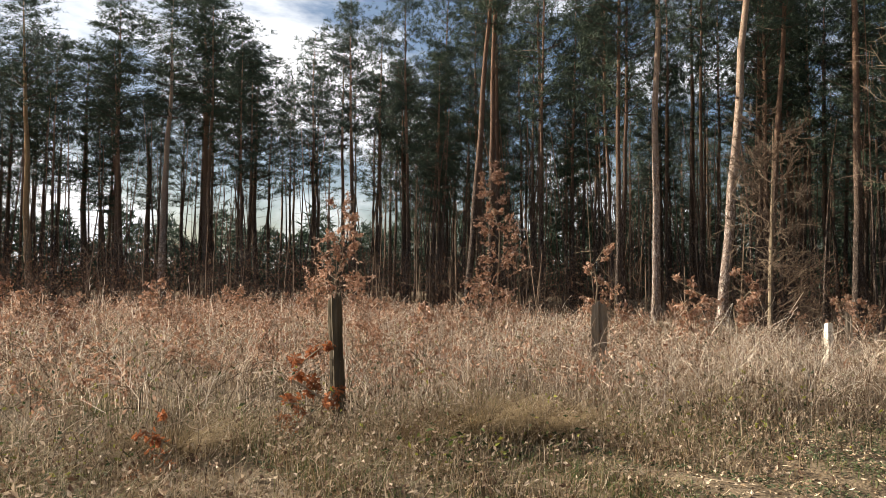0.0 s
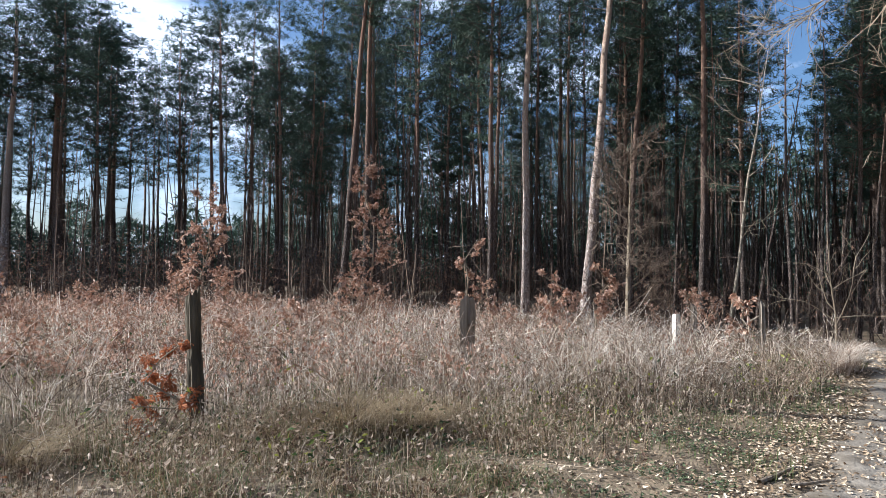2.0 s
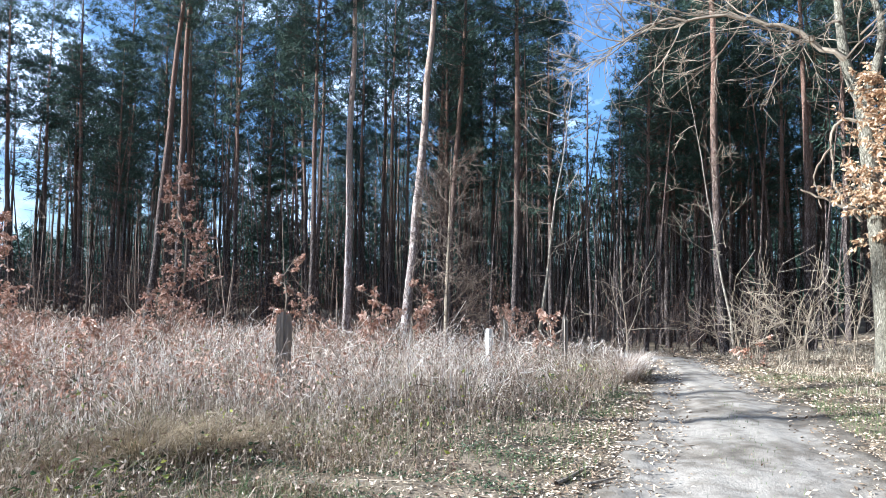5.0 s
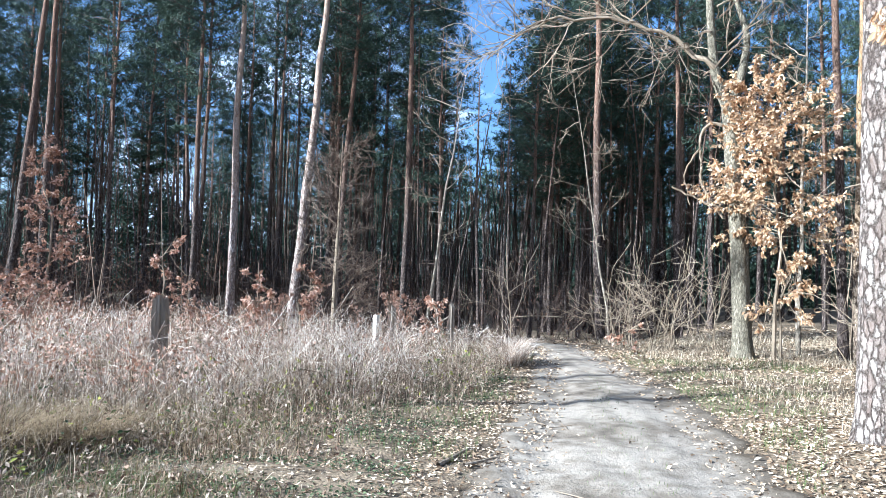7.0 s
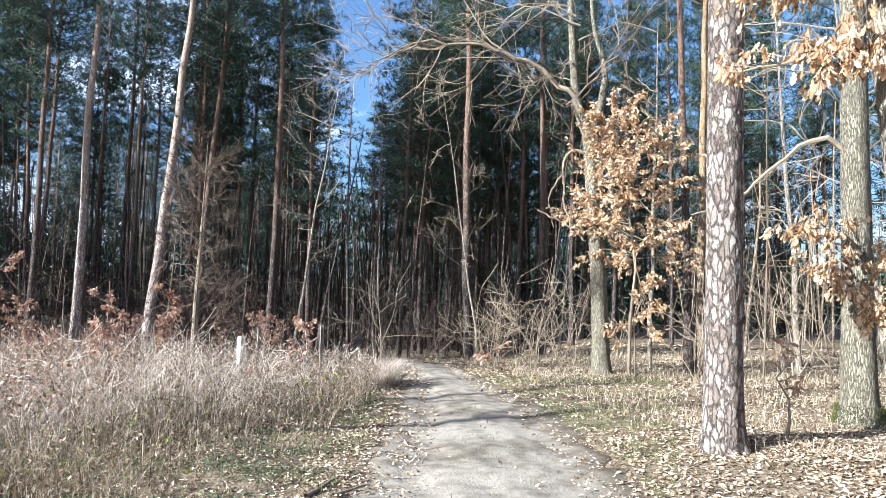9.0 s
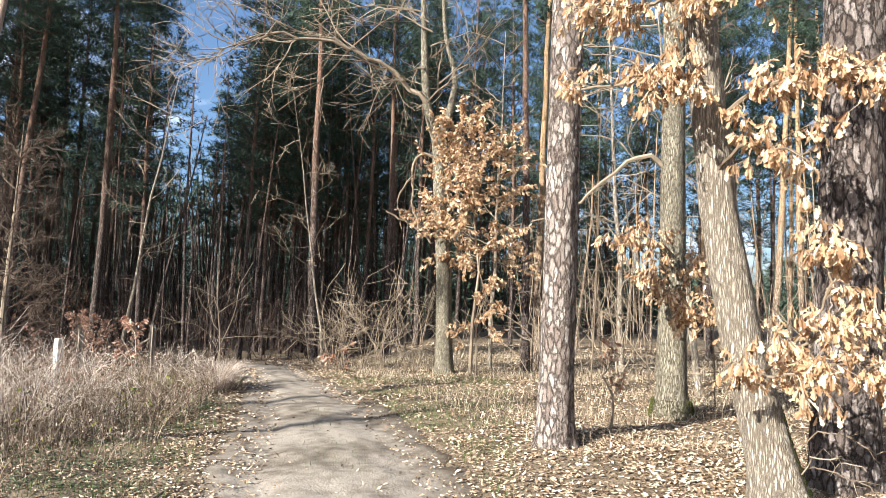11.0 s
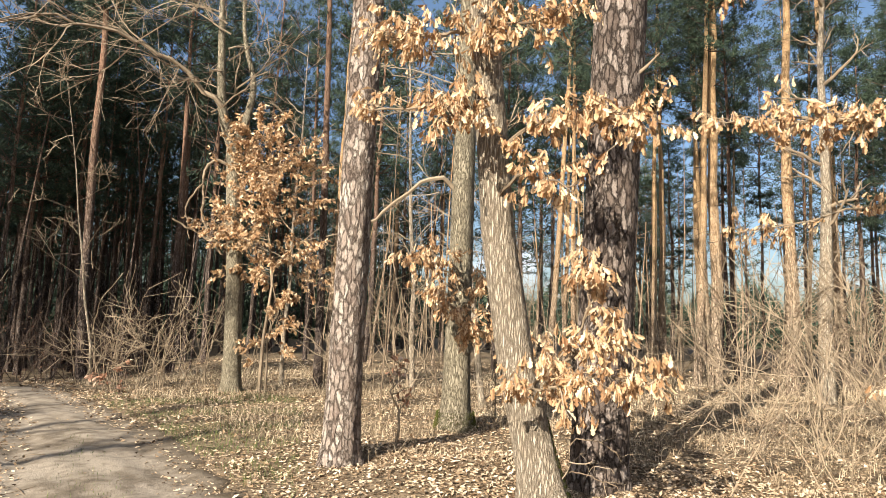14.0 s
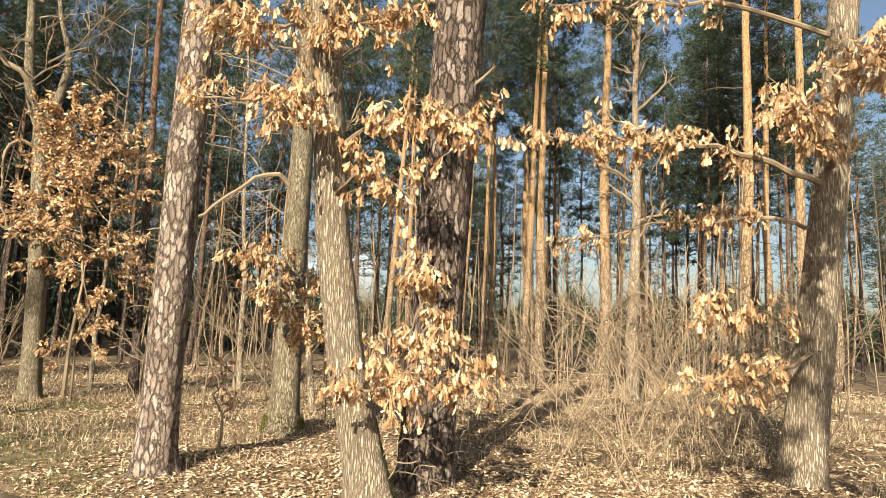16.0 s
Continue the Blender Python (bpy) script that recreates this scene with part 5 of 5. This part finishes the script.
def growth(p):
    """Height of the weeds: low grass near and at left, tall in the middle of the clearing."""
    into = np.clip((p[:, 1] - front(p[:, 0]) + 0.4) / 1.5, 0, 1)
    tall = np.interp(p[:, 0], [-20, -4, 1.5, 4, 6.5, 8.5, 12], [0.62, 0.5, 0.5, 0.8, 0.72, 0.55, 0.45])
    deep = np.interp(p[:, 0], [-20, 0, 4, 7, 12], [0.8, 0.74, 0.58, 0.5, 0.42])
    far = np.clip((np.hypot(p[:, 0], p[:, 1]) - 7) / 6, 0, 1)
    dip = 1 - 0.45 * np.exp(-((p[:, 0] - 3.7) ** 2 + (p[:, 1] - 8.3) ** 2) / 0.5)
    patchy = 0.86 + 0.28 * np.sin(p[:, 0] * 2.1 + 1.3 * np.sin(p[:, 1] * 1.9)) * np.sin(p[:, 1] * 2.7 + p[:, 0])
    return (0.3 + 0.7 * into) * (tall + (deep - tall) * far) * dip * patchy


gr = Mesh()
for n, per, d0, d1, w in ((430, 34, 4.0, 9, 0.0065), (560, 24, 9, 15, 0.010)):
    c = field(n, d0, d1)
    c = c[rng.random(len(c)) < 0.35 + 0.75 * clump(c, 0.8, 4)]
    m = len(c)
    size = rng.uniform(0.5, 1.25, m)
    p = np.repeat(c, per, 0) + rng.normal(0, 0.10, (m * per, 2)) * np.repeat(size, per)[:, None]
    k = len(p)
    away = p - np.repeat(c, per, 0)
    turn = np.arctan2(away[:, 1], away[:, 0]) + rng.normal(0, 0.5, k)
    h = growth(p) * np.repeat(size, per) * rng.uniform(0.35, 0.9, k)
    ribbons(gr, on_land(p, -0.01), h, w * rng.uniform(0.6, 1.5, k), rng.normal(0.12, 0.2, k), rng.uniform(0, 1.1, k), turn)
for n, d0, d1, w in ((3500, 4.0, 9, 0.0065), (5200, 9, 15, 0.010), (9000, 15, 27, 0.016)):
    p = field(n, d0, d1)
    b = on_land(p, -0.01)
    k = len(p)
    h = growth(p) * rng.uniform(0.3, 0.85, k) * (0.6 + 0.7 * clump(p))
    ribbons(gr, b, h, w * rng.uniform(0.6, 1.5, k), rng.normal(0.0, 0.4, k), rng.uniform(0, 0.9, k), rng.uniform(0, 6.28, k))
tagged(part("dry_grass", gr, M_STRAW), "dry straw-coloured grass filling the clearing", "dry grass", kind="stuff")

wd, sd = Mesh(), Mesh()
for n, d0, d1, w, fl in ((5200, 4.4, 9, 0.0062, 4), (5800, 9, 15, 0.0095, 4), (4800, 15, 27, 0.017, 4)):
    p = field(n, d0, d1, -0.15)
    p = p[rng.random(len(p)) < np.interp(p[:, 0], [0, 3], [0.5, 1.25]) * (0.35 + 0.65 * (growth(p) > 0.45)) * (0.35 + 0.9 * clump(p, 1.3, 2))]
    b = on_land(p, -0.01)
    k = len(p)
    h = growth(p) * rng.uniform(0.55, 1.35, k) * (0.7 + 0.6 * clump(p, 0.7, 7))
    lean, bend, turn = rng.normal(0, 0.3, k) * np.where(rng.random(k) < 0.3, 2.6, 1), rng.uniform(0, 0.8, k) ** 1.5, rng.uniform(0, 6.28, k)
    ribbons(wd, b, h, w * rng.uniform(0.7, 1.3, k), lean, bend, turn)
    dv = np.stack([np.cos(turn), np.sin(turn), 0 * turn], -1)
    for _ in range(6):
        s = rng.uniform(0.25, 0.97, k)
        q = b + dv * (lean * h * s)[:, None] + np.column_stack([0 * s, 0 * s, h * s])
        ribbons(wd, q, h * rng.uniform(0.12, 0.5, k), np.full(k, w * 0.55), rng.normal(0, 1.3, k), rng.uniform(0, 0.4, k), rng.uniform(0, 6.28, k))
    for _ in range(fl):
        s = rng.uniform(0.3, 1.05, k)
        q = b + dv * (lean * h * s)[:, None] + np.column_stack([0 * s, 0 * s, h * s]) + rng.normal(0, 0.06, (k, 3))
        stamp(sd, FLECK_V, FLECK_F, q, rng.normal(0, 1, (k, 3)) + np.array([0, 0, -0.4]), rng.uniform(0, 6.28, k), w * rng.uniform(2.5, 6.5, k))
tagged(part("dead_weeds", wd, M_WEED), "tall dead weed stalks, brown and bleached", "weeds", kind="stuff")
tagged(part("withered_leaves", sd, M_SEED), "withered leaves and seed heads on dead weeds", "weeds", kind="stuff")

# low withered weeds where the clearing meets the verge
lw, ll, lb = Mesh(), Mesh(), Mesh()
p = scatter(20000, -20, 56, 3.6, 13)
gapf = front(p[:, 0]) - p[:, 1]
p = p[(gapf > -0.9) & (gapf < 1.5) & (off_path(p[:, 0], p[:, 1]) > 0.5) & (rng.random(len(p)) < 1 - np.clip(gapf, 0, 1.5) / 1.7) & (clump(p, 1.1, 6) > 0.34)]
k = len(p)
b, h = on_land(p, -0.01), rng.uniform(0.12, 0.5, k)
lean, turn = rng.normal(0, 0.4, k), rng.uniform(0, 6.28, k)
ribbons(lw, b, h, rng.uniform(0.004, 0.008, k), lean, rng.uniform(0, 0.7, k), turn)
for _ in range(2):
    s = rng.uniform(0.3, 0.9, k)
    q = b + np.column_stack([np.cos(turn) * lean * h * s, np.sin(turn) * lean * h * s, h * s])
    ribbons(lw, q, h * rng.uniform(0.15, 0.5, k), np.full(k, 0.004), rng.normal(0, 0.9, k), rng.uniform(0, 0.5, k), rng.uniform(0, 6.28, k))
    g = rng.random(k) < np.where(clump(p, 1.4, 5) > 0.62, 0.5, 0.08)
    for mesh, s in ((ll, g), (lb, ~g)):
        stamp(mesh, FLECK_V, FLECK_F, (q + rng.normal(0, 0.03, (k, 3)))[s], rng.normal(0, 1, (s.sum(), 3)), rng.uniform(0, 6.28, s.sum()), rng.uniform(0.02, 0.05, s.sum()))
tagged(part("low_weeds", lw, M_LOWWEED), "low tangled dead weeds along the verge", "weeds", kind="stuff")
tagged(part("brown_weed_leaves", lb, M_SEED), "small withered brown leaves among low weeds", "weeds", kind="stuff")
tagged(part("weed_leaves", ll, M_BRAMBLE), "small dark green leaves among low weeds", "weeds", kind="stuff")
# the low tangle in front of the fence: bent grass, dead stems, small leaves
nt, ng, nb, nl = Mesh(), Mesh(), Mesh(), Mesh()
p = scatter(52000, -36, 40, 3.3, 8.4)
off = off_path(p[:, 0], p[:, 1])
thin = np.interp(p[:, 0], [-5, 0, 2.5, 4.5, 6], [1.0, 1.0, 0.8, 0.45, 0.3])
p = p[(off > 0.7) & (p[:, 1] < front(p[:, 0]) + 0.9) & (rng.random(len(p)) < thin * np.clip((off - 0.5) / 1.4, 0, 1) * np.clip(3.2 * (clump(p, 1.5, 3) - 0.3), 0.06, 1))]
k = len(p)
b = on_land(p, -0.01)
rise = np.clip((off_path(p[:, 0], p[:, 1]) - 0.6) / 2.0, 0.25, 1) * (0.55 + 0.8 * clump(p, 0.9, 11))
h = rng.uniform(0.10, 0.40, k) * rise
turn = rng.uniform(0, 6.28, k) + 1.2 * np.sin(p[:, 0] * 1.7)
lean = rng.normal(0.25, 0.5, k)
kind = rng.random(k) + 0.35 * (clump(p, 0.8, 5) - 0.5)
for mesh, s in ((nt, kind < 0.45), (ng, kind > 0.88), (nb, (kind >= 0.45) & (kind <= 0.88))):
    c = s.sum()
    ribbons(mesh, b[s], h[s], rng.uniform(0.003, 0.0075, c), lean[s], rng.uniform(0.1, 1.3, c), turn[s])
s = rng.random(k) < 0.55
c = s.sum()
stamp(nl, *SMALL, b[s] + np.column_stack([rng.normal(0, 0.05, (c, 2)), h[s] * rng.uniform(0.2, 1.0, c)]), rng.normal(0, 1, (c, 3)), rng.uniform(0, 6.28, c), rng.uniform(0.02, 0.055, c))
tagged(part("tangled_straw", nt, M_STRAW), "bent straw and dead stems in a low tangle", "dry grass", kind="stuff")
tagged(part("green_blades", ng, M_GREEN), "thin green grass blades in the low tangle", "grass", kind="stuff")
tagged(part("brown_blades", nb, M_TUSSOCK), "matted brown grass in the low tangle", "dry grass", kind="stuff")
tagged(part("curled_leaves", nl, M_SEED), "curled brown leaves caught in the low tangle", "weeds", kind="stuff")

rl = Mesh()
p = field(30000, 7.5, 26, 1.0)
p = p[(p[:, 0] < np.where(rng.random(len(p)) < 0.35, 9.0, 4.5) + rng.normal(0, 1, len(p))) & (clump(p, 0.55, 9) > 0.42)]
k = len(p)
q = on_land(p)
q[:, 2] += growth(p) * rng.uniform(0.35, 1.35, k)
for _ in range(3):
    stamp(rl, FLECK_V, FLECK_F, q + rng.normal(0, 0.05, (k, 3)), rng.normal(0, 1, (k, 3)) + np.array([0, 0, -0.5]), rng.uniform(0, 6.28, k), rng.uniform(0.04, 0.08, k))
tagged(part("russet_weed_leaves", rl, M_REDLEAF), "curled russet leaves on the weeds of the clearing", "weeds", kind="stuff")

# pale twiggy dead stems, forked and leaning every way
rs = np.random.default_rng(149)
ds = Mesh()
for p in field(1500, 5.6, 14, 0.15)[:520]:
    if p[0] < 1.5 and rs.random() < 0.6:
        continue
    a, tip = rs.uniform(0, 6.28), rs.uniform(0.1, 0.7)
    h = rs.uniform(0.45, 0.95) * (0.7 + 0.5 * float(growth(p[None])[0]))
    bare_crown(ds, on_land(p[None], -0.02)[0], (math.cos(a) * tip, math.sin(a) * tip, 1), h, 0.0042, 2, rs, 0.75, 0.0, 5, (2, 5), 0.0022)
tagged(part("dead_stems", ds, M_WEED), "pale forked dead stems crossing in the clearing", "weeds", kind="stuff")

# arching bramble canes with a few green and yellow leaves
rs = np.random.default_rng(150)
cn, cl_pos, cl_ax = Mesh(), [], []
for p in field(1700, 4.6, 13, -0.1)[:620]:
    b = on_land(p[None])[0]
    a, L = rs.uniform(0, 6.28), rs.uniform(0.5, 1.5)
    hh = rs.uniform(0.25, 0.8) * (1 if p[1] > 8 else 0.7)
    if off_path(p[0] + math.cos(a) * L, p[1] + math.sin(a) * L)[0] < 0.5:
        continue
    s = np.linspace(0, 1, 7)
    q = b + np.stack([np.cos(a) * L * s, np.sin(a) * L * s, hh * (4 * s * (1 - s)) + rs.normal(0, 0.012, 7)], -1)
    cn.tube(q, np.linspace(0.0042, 0.002, 7), 4)
    if rs.random() < 0.3:
        for _ in range(9):
            cl_pos.append(q[rs.integers(1, 7)] + rs.normal(0, 0.04, 3))
            cl_ax.append(rs.normal(0, 1, 3))
for c in ((0.9, 5.3), (1.2, 5.6), (-2.6, 5.0), (3.9, 6.7), (3.3, 6.6), (2.2, 6.1), (-1.9, 5.4)):
    for _ in range(70):
        cl_pos.append(on_land(np.array([c]) + rs.normal(0, 0.28, 2))[0] + np.array([0, 0, abs(rs.normal(0.12, 0.1))]))
        cl_ax.append(rs.normal(0, 1, 3) * np.array([1, 1, 0.4]))
tagged(part("bramble_canes", cn, M_LOWWEED), "arching dead bramble canes in the grass", "brambles", kind="stuff")
m = Mesh()
stamp(m, *SMALL, np.array(cl_pos), np.array(cl_ax), rs.uniform(0, 6.28, len(cl_pos)), rs.uniform(0.03, 0.075, len(cl_pos)))
tagged(part("bramble_leaves", m, M_BRAMBLE), "dark green and yellowing bramble leaves", "brambles", kind="stuff")

# matted grass tussocks
for k, (x, y, s) in enumerate(((1.45, 6.35, 1.0), (2.1, 6.5, 0.95), (0.9, 6.2, 0.7), (-1.2, 6.0, 0.8), (-3.2, 5.6, 0.8), (9.95, 7.98, 0.85), (10.25, 8.22, 0.75), (9.62, 7.8, 0.6))):
    rs = np.random.default_rng(160 + k)
    n = 1100
    p = rs.normal(0, 0.16 * s, (n, 2))
    out = np.arctan2(p[:, 1], p[:, 0]) + rs.normal(0, 0.5, n)
    m = Mesh()
    flat = 0.9 if k < 5 else 0.25
    ribbons(m, np.column_stack([p, np.zeros(n)]), s * rs.uniform(0.35, 0.7, n) * (0.75 if k < 5 else 1.0), rs.uniform(0.003, 0.007, n), rs.uniform(0.1, 0.5, n) * (1 + flat), rs.uniform(0.2, 1.0, n) * (0.4 + flat), out)
    t = tagged(part("grass_tussock", m, M_TUSSOCK if k < 5 else M_WEED), "matted tussock of dry brown grass" if k < 5 else "pale upright tuft of dry grass beside the track", "grass tussock", group="grass tussocks", kind="")
    t.location = (x, y, float(land(x, y)[0]) - 0.01)

# ---------- verges and woodland floor ----------
vg = Mesh()
p = scatter(46000, 8, 75, 3.0, 15)
off = off_path(p[:, 0], p[:, 1])
left = p[:, 1] > np.interp(p[:, 0], CENTRE[:, 0], CENTRE[:, 1])
p = p[(off > 0.05) & (off < 3.2) & (clump(p, 0.9, 3) > np.where(left, 0.62, 0.40)) & (p[:, 1] < front(p[:, 0]) + 0.5)]
k = len(p)
ribbons(vg, on_land(p, -0.005), rng.uniform(0.04, 0.15, k), rng.uniform(0.003, 0.006, k), rng.normal(0, 0.4, k), rng.uniform(0, 0.6, k), rng.uniform(0, 6.28, k))
p = scatter(9000, 30, 75, 4.0, 15)
off = off_path(p[:, 0], p[:, 1])
p = p[(np.abs(off + 1.15) < 0.3) & (clump(p, 0.7, 5) > 0.3)]
k = len(p)
ribbons(vg, np.column_stack([p, np.full(k, 0.01)]), rng.uniform(0.02, 0.06, k), rng.uniform(0.003, 0.005, k), rng.normal(0, 0.4, k), rng.uniform(0, 0.6, k), rng.uniform(0, 6.28, k))
p = field(18000, 4.2, 9.5)
p = p[(p[:, 0] < 2.5) & (clump(p, 1.3, 2) > 0.62)]
k = len(p)
ribbons(vg, on_land(p, -0.005), rng.uniform(0.08, 0.3, k), rng.uniform(0.004, 0.008, k), rng.normal(0, 0.4, k), rng.uniform(0, 0.8, k), rng.uniform(0, 6.28, k))
tagged(part("short_grass", vg, M_GREEN), "short green grass on the track verge", "grass", kind="stuff")

wg = Mesh()
p = scatter(60000, 58, 140, 8.0, 24)
p = p[(off_path(p[:, 0], p[:, 1]) > 0.9) & (clump(p, 0.6, 1) > 0.42)]
k = len(p)
ribbons(wg, on_land(p, -0.01), rng.uniform(0.05, 0.26, k), 0.003 + 0.0004 * np.hypot(p[:, 0], p[:, 1]) * rng.uniform(0.6, 1.4, k), rng.normal(0, 0.55, k), rng.uniform(0.2, 1.1, k), rng.uniform(0, 6.28, k))
tagged(part("wood_grass", wg, M_PALESTRAW), "thin dry grass on the woodland floor", "dry grass", kind="stuff")

lt = Mesh()
for n, az0, az1, d0, d1, s in ((32000, 8, 70, 3.2, 9, 0.046), (60000, 70, 140, 3.2, 9, 0.056), (60000, 30, 140, 9, 17, 0.064), (14000, 55, 140, 17, 30, 0.12)):
    p = scatter(n, az0, az1, d0, d1)
    off = off_path(p[:, 0], p[:, 1])
    infield = (p[:, 1] > front(p[:, 0]) + 0.8) & (p[:, 0] < 14)
    prob = np.where(off > 0.1, 1.0, np.where(off > -0.3, 0.7, np.where(off > -0.55, 0.3, np.where(off < -1.0, 0.2, 0.06)))) * np.where(infield, 0.25, 1.0) * np.interp(p[:, 0], [2.5, 4.5], [0.35, 1.0]) * np.where(p[:, 1] > np.interp(p[:, 0], CENTRE[:, 0], CENTRE[:, 1]), np.where(np.abs(off) < 0.6, 1.1, 0.5), np.where((off < 1.7) & (p[:, 0] < 10) & (p[:, 0] > 4), 0.55, 1.0))
    p = p[rng.random(len(p)) < prob]
    k = len(p)
    off = off_path(p[:, 0], p[:, 1])
    z = np.where(off > 0.1, land(p[:, 0], p[:, 1], off), np.maximum(land(p[:, 0], p[:, 1], off), -0.01)) + rng.uniform(0.004, 0.02, k)
    ax = np.column_stack([rng.normal(0, 1, (k, 2)), rng.normal(0, 0.22, k)])
    stamp(lt, *((SMALL_V * np.array([1, 1, 0.6]), SMALL_F) if az0 == 70 else (FLECK_V, FLECK_F)), np.column_stack([p, z]), ax, rng.normal(0, 0.35, k) + np.where(rng.random(k) < 0.5, math.pi, 0), s * rng.uniform(0.5, 1.3, k))
tagged(part("leaf_litter", lt, M_LITTER), "fallen brown oak leaves on the ground", "leaf litter", kind="stuff")

# creeping green plants on the shady verge
gi = Mesh()
p = scatter(90000, -24, 56, 3.2, 13)
off = off_path(p[:, 0], p[:, 1])
p = p[(off > 0.35) & (p[:, 1] > np.interp(p[:, 0], CENTRE[:, 0], CENTRE[:, 1])) & (p[:, 1] < front(p[:, 0]) + np.where(p[:, 0] < 1.5, 2.2, 0.6)) & (clump(p, 1.6, 8) + rng.normal(0, 0.1, len(p)) > 0.55)]
k = len(p)
stamp(gi, FLECK_V, FLECK_F, on_land(p) + np.column_stack([np.zeros((k, 2)), rng.uniform(0.01, 0.07, k)]), np.column_stack([rng.normal(0, 1, (k, 2)), rng.normal(0, 0.3, k)]), rng.normal(0, 0.5, k), rng.uniform(0.02, 0.045, k))
tagged(part("ground_ivy", gi, M_CREEPER), "creeping dark green plants on the verge", "ground plants", kind="stuff")

tk = Mesh()
rs = np.random.default_rng(170)
for p in scatter(1300, 4, 135, 3.5, 14):
    o = off_path(*p)[0]
    if o < 0.1 and rs.random() < 0.8:
        continue
    b = on_land(p[None], 0.012)[0]
    if o < 0.3:
        b[2] = 0.015
    a = rs.uniform(0, 6.28)
    branchlet(tk, b, (math.cos(a), math.sin(a), 0.02), rs.uniform(0.12, 0.6), rs.uniform(0.002, 0.007), 0.0015, rs, 0.15, 3, 4)
tagged(part("fallen_twigs", tk, M_TWIG), "fallen twigs scattered on the ground", "twigs", kind="stuff")
for x, y, a, L, r in ((4.05, 3.95, 0.3, 0.55, 0.022), (4.2, 3.8, -0.1, 0.35, 0.016)):
    m = Mesh()
    branchlet(m, (0, 0, 0.0), (math.cos(a), math.sin(a), 0.05), L, r, r * 0.5, np.random.default_rng(5), 0.15, 4, 7)
    s = tagged(part("broken_stick", m, M_STICK), "grey-brown broken stick lying on the verge", "stick")
    s.location = (x, y, float(land(x, y)[0]) + r)
